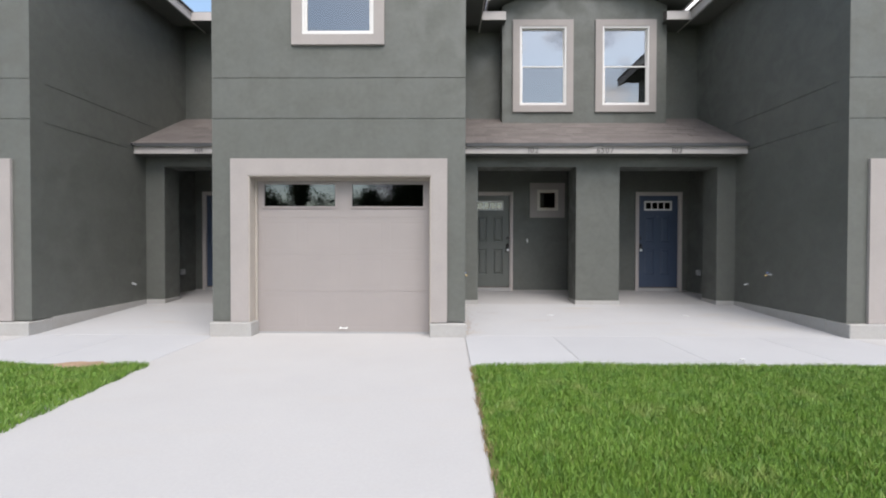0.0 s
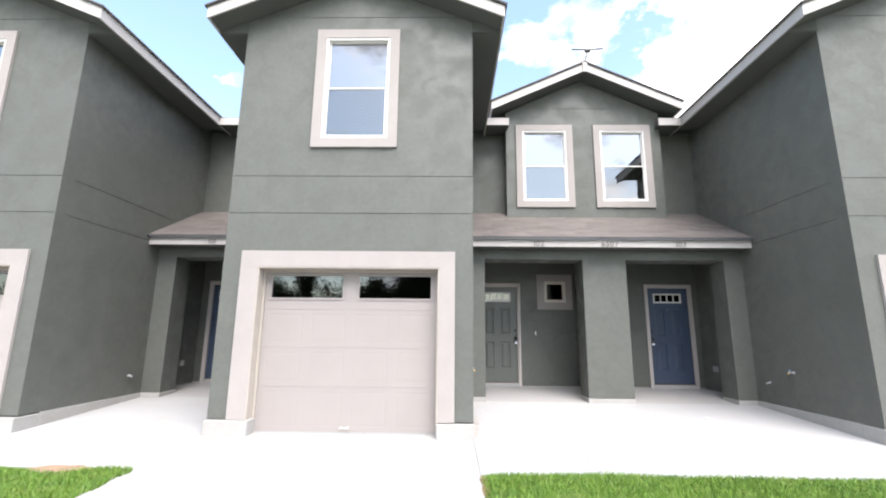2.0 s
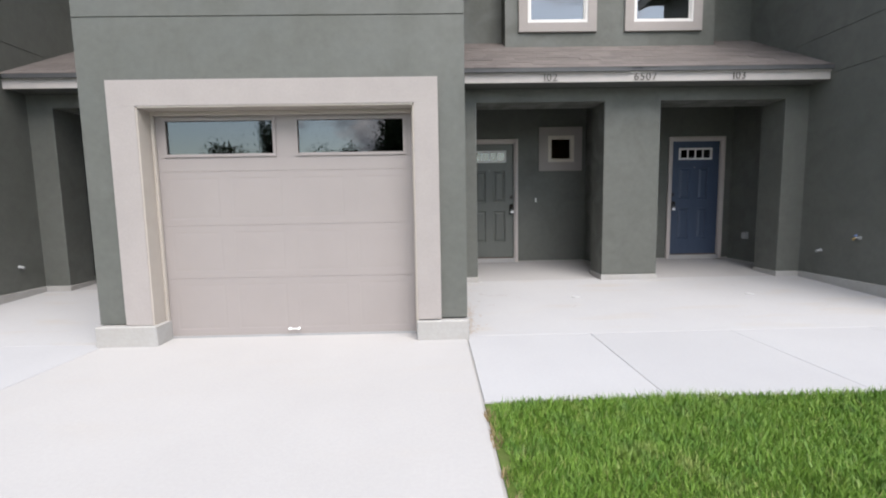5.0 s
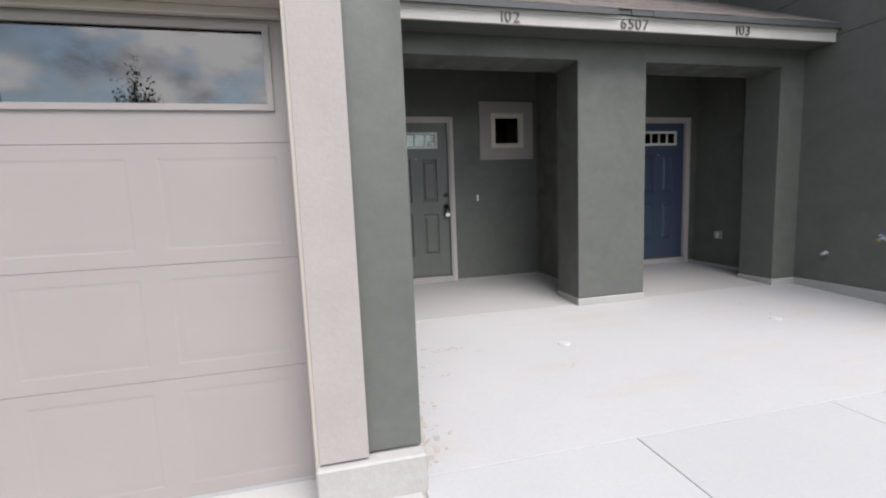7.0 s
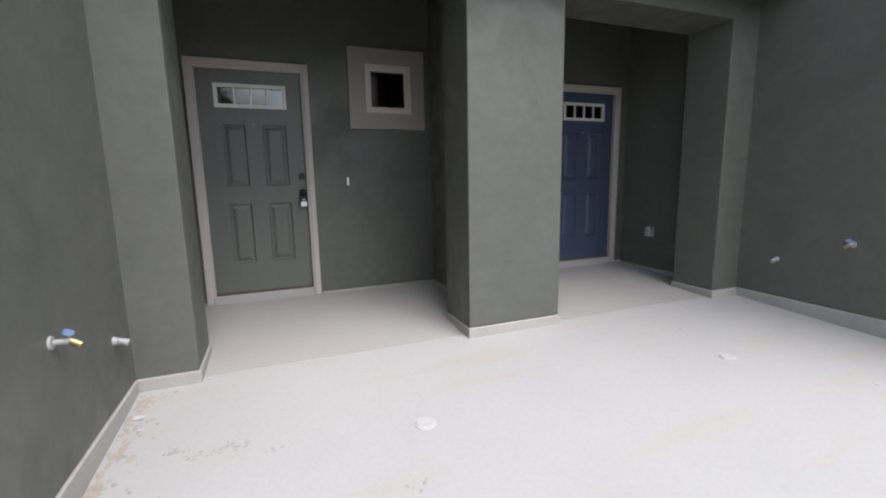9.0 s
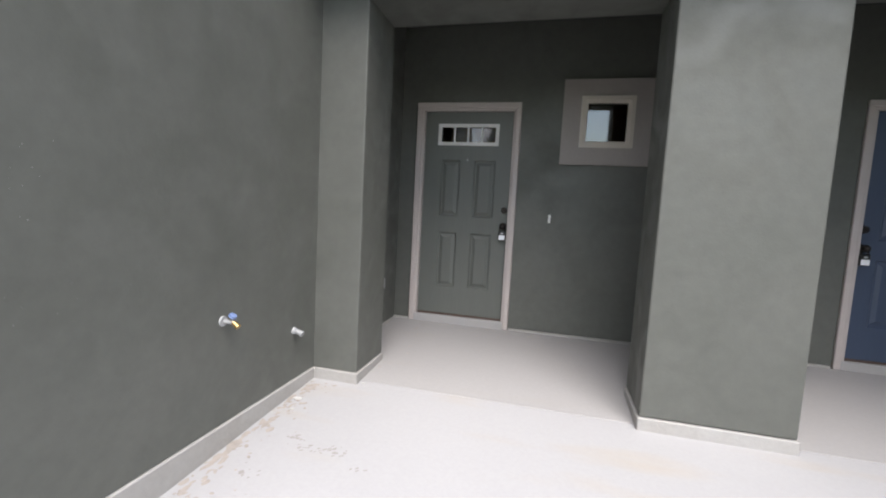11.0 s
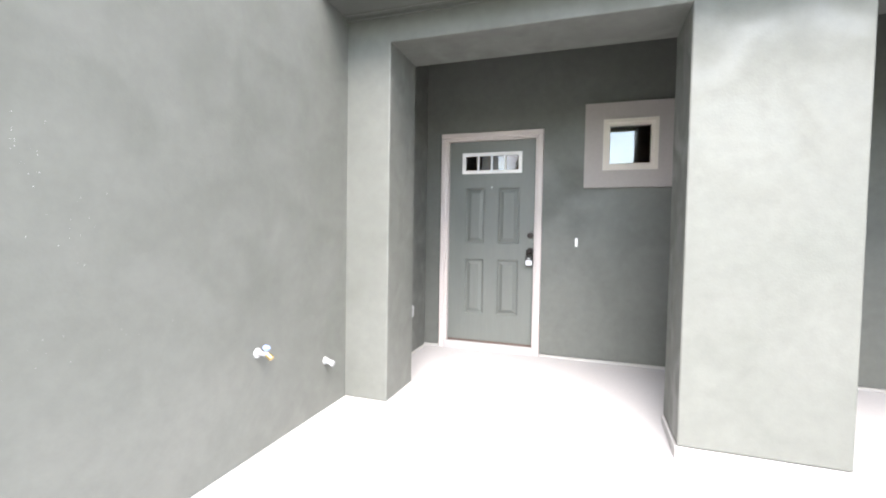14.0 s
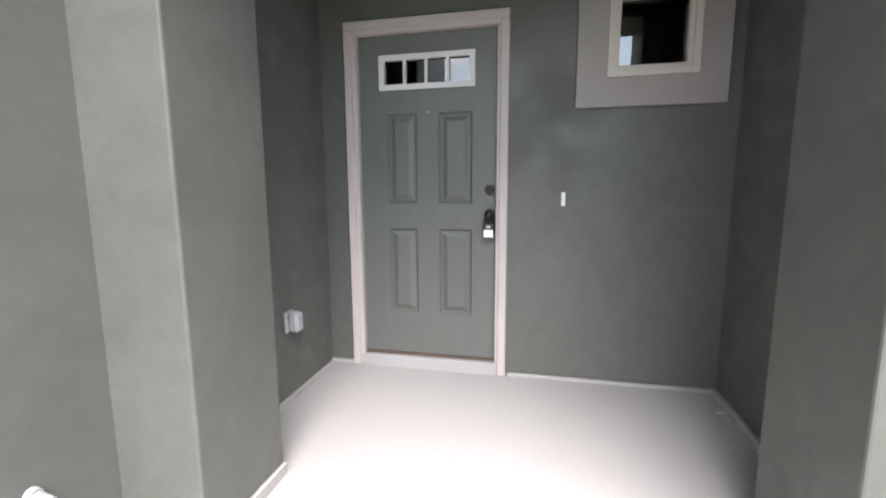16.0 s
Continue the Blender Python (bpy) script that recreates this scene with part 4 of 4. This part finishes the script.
# ---------------------------------------------------------------- house doors
def house_door(x0, handle_right, paint, colour, number):
    """A panelled door with a strip of four lights, in a moulded frame. x0: the frame's left edge."""
    W = 1.010
    top = empty("door_%d" % number, (x0 + W / 2, DOOR_Y, 0.255), "closed %s panelled door with four small lights" % colour, "door", "structure")
    o = top.location
    x1, zt = x0 + W, 2.362
    # stepped casing
    bm = bmesh.new()
    ya, yb = DOOR_Y - 0.030, DOOR_Y + 0.005
    for a, b, c, e in ((x0, x0 + 0.052, 0.20, zt - 0.052), (x1 - 0.052, x1, 0.20, zt - 0.052), (x0, x1, zt - 0.052, zt)):
        box(bm, a, b, ya, yb, c, e, bevel=0.006)
    for a, b, c, e in ((x0 + 0.045, x0 + 0.078, 0.22, zt - 0.078), (x1 - 0.070, x1 - 0.045, 0.22, zt - 0.078), (x0 + 0.045, x1 - 0.045, zt - 0.078, zt - 0.045)):
        box(bm, a, b, ya + 0.014, DOOR_Y + 0.10, c, e, bevel=0.005)
    part("door_frame", shift(bm, -o), DOOR_FRAME, top, "pale beige moulded door frame")
    bm = boxes((x0 + 0.05, x1 - 0.05, DOOR_Y - 0.022, DOOR_Y + 0.12, 0.19, 0.272), bevel=0.006)
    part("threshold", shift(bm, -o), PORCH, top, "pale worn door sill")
    part("sweep", shift(boxes((x0 + 0.079, x1 - 0.071, DOOR_Y + 0.012, DOOR_Y + 0.09, 0.273, 0.288), bevel=0.003), -o), SWEEP, top, "dark brown worn door sweep")
    # leaf with pressed panels
    a, b, y = x0 + 0.078, x1 - 0.070, DOOR_Y + 0.028
    if not handle_right:
        a, b = x0 + 0.070, x1 - 0.078
    c = (a + b) / 2
    lite = (c - 0.27, c + 0.27, 1.988, 2.142)
    pans = [(a + 0.175, a + 0.365, z0, z1) for z0, z1 in ((0.562, 1.112), (1.272, 1.822))] + [(b - 0.365 + 0.008, b - 0.150, z0, z1) for z0, z1 in ((0.562, 1.112), (1.272, 1.822))]
    if not handle_right:
        pans = [(a + b - p[1], a + b - p[0], p[2], p[3]) for p in pans]
    bm = wall_mesh(FRONT, y, a, b, 0.290, 2.290, 0.044, [lite, *pans])
    for h in pans:
        steps = ((0.0, 0.0), (0.012, 0.016), (0.024, 0.016), (0.052, 0.002))
        rings = [[bm.verts.new((u, y + dep, z)) for u, z in ((h[0] + i, h[2] + i), (h[1] - i, h[2] + i), (h[1] - i, h[3] - i), (h[0] + i, h[3] - i))] for i, dep in steps]
        for p, q in zip(rings, rings[1:]):
            for i in range(4):
                bm.faces.new((p[i], p[(i + 1) % 4], q[(i + 1) % 4], q[i]))
        bm.faces.new(rings[-1])
    leaf = part("door_leaf", shift(bm, -o), paint, top, "%s painted steel door leaf" % colour)
    bm = ring(bmesh.new(), lite[0] - 0.028, lite[1] + 0.028, lite[2] - 0.026, lite[3] + 0.026, 0.032, y - 0.013, y + 0.01)
    n = 4
    step = (lite[1] - lite[0]) / n
    for k in range(1, n):
        box(bm, lite[0] + step * k - 0.009, lite[0] + step * k + 0.009, y - 0.009, y + 0.008, lite[2] + 0.005, lite[3] - 0.005)
    part("light_frame", shift(bm, -o), VINYL, leaf, "white frame of four small lights")
    for k in range(n):
        part("pane", shift(boxes((lite[0] + step * k + 0.004, lite[0] + step * (k + 1) - 0.004, y + 0.012, y + 0.016, lite[2] - 0.002, lite[3] + 0.002)), -o), PORCH_GLASS, leaf).visible_shadow = False
    # ironmongery
    hx = b - 0.040 if handle_right else a + 0.040
    bm = tube(bmesh.new(), (hx, y, 1.355), (hx, y - 0.020, 1.355), 0.032, 0.028, 20)
    tube(bm, (hx, y - 0.02, 1.355), (hx, y - 0.026, 1.355), 0.014, 0.013, 14)
    part("deadbolt", shift(bm, -o), BRONZE, top, "dark bronze deadbolt")
    bm = tube(bmesh.new(), (hx, y, 1.205), (hx, y - 0.014, 1.205), 0.034, 0.031, 20)
    tube(bm, (hx, y - 0.014, 1.205), (hx, y - 0.04, 1.205), 0.012, 0.014, 12)
    bmesh.ops.create_uvsphere(bm, u_segments=16, v_segments=10, radius=0.029, matrix=Matrix.Translation((hx, y - 0.058, 1.205)))
    part("door_knob", shift(bm, -o), BRONZE, top, "dark bronze door knob")
    px = c + (0.005 if handle_right else -0.005)
    bm = tube(bmesh.new(), (px, y, 1.826), (px, y - 0.005, 1.826), 0.009, 0.008, 12)
    part("peephole", shift(bm, -o), GREY_PLASTIC, top)
    # lockbox hung on the knob
    lb = empty("key_lockbox", (hx, y - 0.045, 1.205), "black key lockbox with a pale label, hanging from the knob", "lockbox")
    bm = bmesh.new()
    for s in (-1, 1):
        tube(bm, (s * 0.024, 0, -0.055), (s * 0.024, 0, -0.005), 0.006, sides=8)
    tube(bm, (-0.024, 0, -0.002), (0.024, 0, -0.002), 0.006, sides=8)
    part("shackle", bm, BRONZE, lb)
    case = part("lockbox_body", boxes((-0.034, 0.034, -0.02, 0.03, -0.14, -0.045), bevel=0.006), BLACK, lb)
    part("lockbox_label", boxes((-0.028, 0.028, -0.024, -0.020, -0.132, -0.088)), LABEL, case, "pale blank label")
    part("keypad", boxes((-0.012, 0.012, -0.023, -0.020, -0.078, -0.062)), GREY_PLASTIC, case)
    return top


house_door(0.985, True, DOOR_GREEN, "grey-green", 1)
house_door(4.662, False, DOOR_BLUE, "dark blue", 2)
house_door(-4.812, True, DOOR_BLUE, "dark blue", 3)

# ---------------------------------------------------------------- small porch window
number += 1
sw = empty("window_%d" % number, (2.74, DOOR_Y, 1.8), "small fixed square window in a wide pale band", "window", "structure")
o = sw.location
part("window_band", shift(ring(bmesh.new(), 2.362, 3.118, 1.802, 2.556, 0.165, DOOR_Y - 0.03, DOOR_Y + 0.008), -o), TRIM, sw, "wide pale beige stucco band")
bm = ring(bmesh.new(), 2.520, 2.972, 1.955, 2.405, 0.034, DOOR_Y - 0.046, DOOR_Y + 0.05)
ring(bm, 2.550, 2.942, 1.985, 2.375, 0.028, DOOR_Y - 0.026, DOOR_Y + 0.06)
part("window_frame", shift(bm, -o), CREAM_VINYL, sw, "cream moulded window frame")
part("pane", shift(boxes((2.57, 2.925, DOOR_Y + 0.004, DOOR_Y + 0.009, 2.005, 2.36)), -o), PORCH_GLASS, sw, "pane reflecting sky and pier").visible_shadow = False

solid("joint_bead", boxes((1.984, 1.990, DOOR_Y - 0.0025, DOOR_Y + 0.01, 2.365, 3.07)), STUCCO, "thin vertical plaster bead above the door", "trim")

# ---------------------------------------------------------------- doorbells
for x in (2.313, 4.302):
    b = empty("doorbell", (x, DOOR_Y, 1.26), "slim white doorbell button on the stucco", "doorbell")
    part("bell_plate", boxes((-0.011, 0.011, -0.012, 0.0, 0.0, 0.078), bevel=0.003), WHITE_PLASTIC, b)
    part("button", boxes((-0.006, 0.006, -0.016, -0.012, 0.03, 0.048), bevel=0.002), LABEL, b)


# ---------------------------------------------------------------- house numbers
def house_number(text, x, z, height):
    """Pewter numerals screwed to the fascia, from their left edge x and foot z."""
    top = empty("house_number", (x, 8.299, z), "pewter house number %s on the fascia board" % text, "house number")
    at = 0.0
    for ch in text:
        cu = bpy.data.curves.new("digit", "FONT")
        cu.body, cu.size, cu.extrude, cu.offset = ch, height / 0.70, 0.004, 0.0
        tmp = new("digit", cu)
        bpy.context.view_layer.update()
        me = bpy.data.meshes.new_from_object(tmp.evaluated_get(bpy.context.evaluated_depsgraph_get()))
        bpy.data.objects.remove(tmp)
        xs = [v.co.x for v in me.vertices]
        lo, hi = min(xs), max(xs)
        for v in me.vertices:
            v.co = Vector((at + v.co.x - lo, -0.006 - v.co.z, v.co.y))
        me.materials.append(NUMBER)
        ob = new("digit", me)
        ob.parent = top
        at += hi - lo + height * 0.22
    return top


house_number("102", 1.985, 2.832, 0.095)
house_number("6507", 3.178, 2.830, 0.098)
house_number("103", 4.50, 2.832, 0.095)
house_number("101", -3.90, 2.838, 0.095)


# ---------------------------------------------------------------- taps, stubs, sockets, drains
def garden_tap(m):
    """A brass tap on a round plate; built towards +x from the wall."""
    top = empty("garden_tap", (0, 0, 0), "brass garden tap with blue handle on the stucco", "tap")
    part("wall_plate", tube(bmesh.new(), (0, 0, 0), (0.008, 0, 0), 0.027, 0.025, 16), GREY_PLASTIC, top)
    bm = tube(bmesh.new(), (0.01, 0, 0), (0.07, 0, 0), 0.011, 0.012)
    tube(bm, (0.050, 0, 0.0), (0.056, 0, 0.028), 0.007)
    part("tap_body", bm, GREY_PLASTIC, top)
    part("spout", tube(bmesh.new(), (0.060, 0, 0.002), (0.092, 0, -0.020), 0.012, 0.015), BRASS, top, "brass hose spout")
    bm = tube(bmesh.new(), (0.056, -0.0, 0.028), (0.062, 0, 0.038), 0.020, 0.018, 10)
    part("tap_handle", bm, BLUE_TAG, top, "blue tap handle")
    top.matrix_basis = m
    return top


def pipe_stub(m):
    """A capped grey drain stub."""
    top = empty("pipe_stub", (0, 0, 0), "short grey capped pipe stub on the stucco", "pipe")
    part("collar", tube(bmesh.new(), (0, 0, 0), (0.02, 0, 0), 0.024, 0.02), GREY_PLASTIC, top)
    part("elbow", tube(bmesh.new(), (0.018, 0, 0.002), (0.065, 0, -0.016), 0.014, 0.019), GREY_PLASTIC, top)
    top.matrix_basis = m
    return top


tap = garden_tap(pose(BLOCK_E, 7.745, 0.725))
copy_thing(tap, pose(COURT_E, 7.735, 0.735, 0, 0, 180))
stub = pipe_stub(pose(BLOCK_E, 8.36, 0.515))
copy_thing(stub, pose(COURT_E, 8.27, 0.53, 0, 0, 180))
copy_thing(stub, pose(COURT_W, 8.255, 0.515))


def socket_cover(m):
    """A weatherproof socket box with a hooded lid, towards +x."""
    top = empty("outdoor_socket", (0, 0, 0), "grey weatherproof socket cover on the porch wall", "socket")
    part("back_box", boxes((0, 0.022, -0.04, 0.04, -0.06, 0.06), bevel=0.005), GREY_PLASTIC, top)
    part("lid", boxes((0.022, 0.082, -0.036, 0.036, -0.056, 0.056), bevel=0.014), GREY_PLASTIC, top, "grey rounded lid")
    top.matrix_basis = m
    return top


sock = socket_cover(pose(BLOCK_E + 0.024, 9.62, 0.635))
copy_thing(sock, pose(COURT_E - 0.024, 9.66, 0.64, 0, 0, 180))
copy_thing(sock, pose(COURT_W + 0.024, 9.62, 0.635))

for x, y in ((2.25, 7.725), (4.42, 7.69)):
    d = empty("drain_cap", (x, y, floor_z(y)), "round white cleanout cap set in the slab", "drain cap")
    bm = tube(bmesh.new(), (0, 0, -0.01), (0, 0, 0.004), 0.058, 0.056, 28)
    part("rim", bm, CAP, d)
    part("cap", tube(bmesh.new(), (0, 0, 0.004), (0, 0, 0.008), 0.046, 0.044, 28), CAP, d)

# pale chips of stone lying about
for x, y, rad in ((3.62, 5.16, 0.022), (0.875, 8.30, 0.02), (0.91, 8.18, 0.012), (1.17, 8.63, 0.012), (4.9, 7.1, 0.01)):
    bm = bmesh.new()
    bmesh.ops.create_icosphere(bm, subdivisions=2, radius=rad, matrix=Matrix.Diagonal((1.4, 0.8, 0.5, 1)))
    for v in bm.verts:
        v.co *= 1 + 0.35 * noise.noise(v.co * 60 + Vector((x, y, 0)))
    chip = solid("stone_chip", bm, CHIP, "small pale stone chip lying on the paving", "stone", kind="", group="stone chips")
    chip.location = (x, y, (0.03 if y < 5.2 else floor_z(y)) + rad * 0.35)

# crumbs of mortar along the foot of the wall
leaf_bits = []
rng = random.Random(5)
bm = bmesh.new()
for k in range(110):
    y = rng.uniform(6.5, 8.6)
    x = BLOCK_E + 0.02 + abs(rng.gauss(0, 0.10))
    r = rng.uniform(0.004, 0.014)
    m = Matrix.Translation((x, y, floor_z(y))) @ Matrix.Rotation(rng.uniform(0, 6), 4, "Z") @ Matrix.Diagonal((1.5, 0.9, 0.35, 1))
    bmesh.ops.create_icosphere(bm, subdivisions=1, radius=r, matrix=m)
for k in range(25):
    x, y = rng.uniform(3.02, 3.16), rng.uniform(9.15, 10.05)
    m = Matrix.Translation((x, y, floor_z(y))) @ Matrix.Diagonal((1.2, 1, 0.4, 1))
    bmesh.ops.create_icosphere(bm, subdivisions=1, radius=rng.uniform(0.004, 0.012), matrix=m)
for k in range(120):
    y = rng.uniform(6.5, 8.55)
    x = BLOCK_E + 0.03 + abs(rng.gauss(0, 0.045))
    r = rng.uniform(0.006, 0.024)
    m = Matrix.Translation((x, y, floor_z(y))) @ Matrix.Rotation(rng.gauss(1.57, 0.35), 4, "Z") @ Matrix.Diagonal((rng.uniform(1.2, 2.6), 0.8, 0.12, 1))
    made = bmesh.ops.create_icosphere(bm, subdivisions=2, radius=r, matrix=m)
    for v in made["verts"]:
        v.co += Vector((0.012, 0.012, 0.0015)) * noise.noise(v.co * 40)
# dark bits of leaf and grit on the porch slab, thickest along its edges
for k in range(62):
    if k < 44:
        x, y = rng.uniform(0.9, 3.1), 10.10 - abs(rng.gauss(0, 0.13))
    else:
        x, y = 1.14 + abs(rng.gauss(0, 0.07)), rng.uniform(8.72, 10.0)
    leaf_bits.append((x, y, rng.uniform(0.003, 0.011)))
tagged(solid("mortar_crumbs", bm, DEBRIS, "crumbs of pale mortar along the wall foot", "debris"), kind="stuff")

bm = bmesh.new()
for x, y, r in leaf_bits:
    m = Matrix.Translation((x, y, floor_z(y) + 0.002)) @ Matrix.Rotation(rng.uniform(0, 6), 4, "Z") @ Matrix.Diagonal((1.9, 0.6, 0.2, 1))
    bmesh.ops.create_icosphere(bm, subdivisions=1, radius=r, matrix=m)
tagged(solid("leaf_litter", bm, LITTER, "dry dark leaf bits scattered on the porch slab", "debris"), kind="stuff")
bm = bmesh.new()
for k in range(14):
    c = Vector((3.155 + rng.gauss(0, 0.01), 9.90 + rng.gauss(0, 0.09), floor_z(9.9) + 0.002 + abs(rng.gauss(0, 0.008))))
    m = Matrix.Translation(c) @ Matrix.Rotation(rng.uniform(0, 6), 4, "Z") @ Matrix.Diagonal((0.8, 1.5, 0.45, 1))
    made = bmesh.ops.create_icosphere(bm, subdivisions=2, radius=rng.uniform(0.012, 0.026), matrix=m)
    for v in made["verts"]:
        v.co += Vector((0.01, 0.01, 0.006)) * noise.noise(v.co * 60)
tagged(solid("mortar_lumps", bm, FOUNDATION, "pale lumps of mortar left along the porch curb", "debris"), kind="stuff")

# pale caulk line up the side wall over the porch roof
solid("caulk_line", boxes((BLOCK_E, BLOCK_E + 0.003, 8.300, 8.302, 3.02, 5.65)), FOUNDATION, "thin pale caulk line up the stucco wall", "trim")

# grey mud scuffs trodden on the court slab
bm = bmesh.new()
for cx, cy, n in ((1.10, 7.93, 5), (1.21, 7.88, 3), (1.30, 7.88, 3), (1.38, 7.90, 4), (1.50, 7.79, 2), (1.02, 7.62, 3), (1.15, 7.45, 3), (2.1, 7.35, 2), (4.55, 8.15, 2)):
    for k in range(n * 3):
        x, y = cx + rng.gauss(0, 0.03), cy + rng.gauss(0, 0.025)
        m = Matrix.Translation((x, y, floor_z(y))) @ Matrix.Rotation(rng.gauss(0.9, 0.5), 4, "Z") @ Matrix.Diagonal((rng.uniform(0.9, 1.7), 0.7, 0.08, 1))
        made = bmesh.ops.create_icosphere(bm, subdivisions=2, radius=rng.uniform(0.003, 0.012), matrix=m)
        for v in made["verts"]:
            v.co += Vector((0.008, 0.008, 0.0)) * noise.noise(v.co * 60)
tagged(solid("mud_scuffs", bm, SCUFF, "grey-brown mud scuffs dried on the court slab", "dirt"), kind="stuff")

# specks of white paint on the side wall
bm = bmesh.new()
for y0, z0, sy, sz, count in ((6.78, 1.62, 0.04, 0.06, 22), (6.92, 1.46, 0.06, 0.05, 8), (6.85, 1.27, 0.05, 0.05, 6), (6.95, 0.97, 0.11, 0.03, 16)):
    for k in range(count):
        m = Matrix.Translation((BLOCK_E + 0.0005, y0 + rng.gauss(0, sy), z0 + rng.gauss(0, sz))) @ Matrix.Diagonal((0.5, rng.uniform(0.7, 1.6), 1, 1))
        bmesh.ops.create_icosphere(bm, subdivisions=1, radius=rng.uniform(0.0006, 0.0016), matrix=m)
tagged(solid("paint_specks", bm, GREY_PLASTIC, "tiny pale paint specks on the stucco wall", "paint"), kind="stuff")


# ---------------------------------------------------------------- trees across the street
def tree(x, y, height, spread, seed, dense):
    rng = np.random.default_rng(seed)
    top = empty("tree", (x, y, -0.13), "tall leafy tree across the street, coloured dark as if backlit", "tree", group="street trees")
    bm = bmesh.new()
    fork = height * 0.38
    tube(bm, (0, 0, 0), (0.1, 0, fork), height * 0.026, height * 0.017, 10)
    tips = []
    for k in range(9):
        a = k * 2.4 + rng.uniform(-0.4, 0.4)
        r = spread * rng.uniform(0.35, 0.85)
        z0, z1 = fork * rng.uniform(0.75, 1.0), height * rng.uniform(0.55, 0.95)
        tip = (r * np.cos(a), r * np.sin(a), z1)
        tube(bm, (0.08, 0, z0), tip, height * 0.011, height * 0.003, 7)
        tips.append(tip)
    tips.append((0.1, 0, height * 0.98))
    tube(bm, (0.1, 0, fork), tips[-1], height * 0.015, height * 0.003, 8)
    part("trunk", bm, BARK, top)
    n = dense
    cl = np.array(tips)[rng.integers(0, len(tips), n)]
    off = rng.normal(0, 1, (n, 3)) * np.array((spread * 0.19, spread * 0.19, height * 0.075))
    c = cl * rng.uniform(0.72, 1.03, (n, 1)) + off
    s = rng.uniform(0.06, 0.14, n)[:, None]
    u, w = rng.normal(0, 1, (n, 3)), rng.normal(0, 1, (n, 3))
    u /= np.linalg.norm(u, axis=1, keepdims=True)
    w -= (w * u).sum(1, keepdims=True) * u
    w /= np.linalg.norm(w, axis=1, keepdims=True)
    v = np.stack((c - u * s, c - w * s * 0.5, c + u * s, c + w * s * 0.5), 1).reshape(-1, 3)
    me = bpy.data.meshes.new("crown")
    me.from_pydata(v.tolist(), [], np.arange(n * 4).reshape(-1, 4).tolist())
    me.materials.append(LEAF)
    ob = new("crown", me)
    ob.parent = top
    return tagged(ob, "uneven crown of small leaves, darkened as if backlit")


TREES = [(-15.6, -22, 5.7, 2.0, 1, 5200), (-13.6, -22.5, 4.9, 1.5, 3, 4200), (-11.2, -22, 9.4, 1.1, 8, 2400), (-5.6, -22, 5.3, 1.2, 4, 4200), (-4.4, -23, 4.8, 1.1, 5, 4000), (-2.2, -22, 8.6, 1.9, 2, 8500), (11, -22, 6.4, 2.6, 7, 6000)]
TREES += [(-48 + 6.5 * k, -27 - 2 * (k % 3), 4.6 + 0.7 * ((k * 5) % 4), 3.2, 20 + k, 4200) for k in range(16)]
for x, y, hgt, spr, seed, dense in TREES:
    tree(x, y, hgt, spr, seed, int(dense * 1.8))
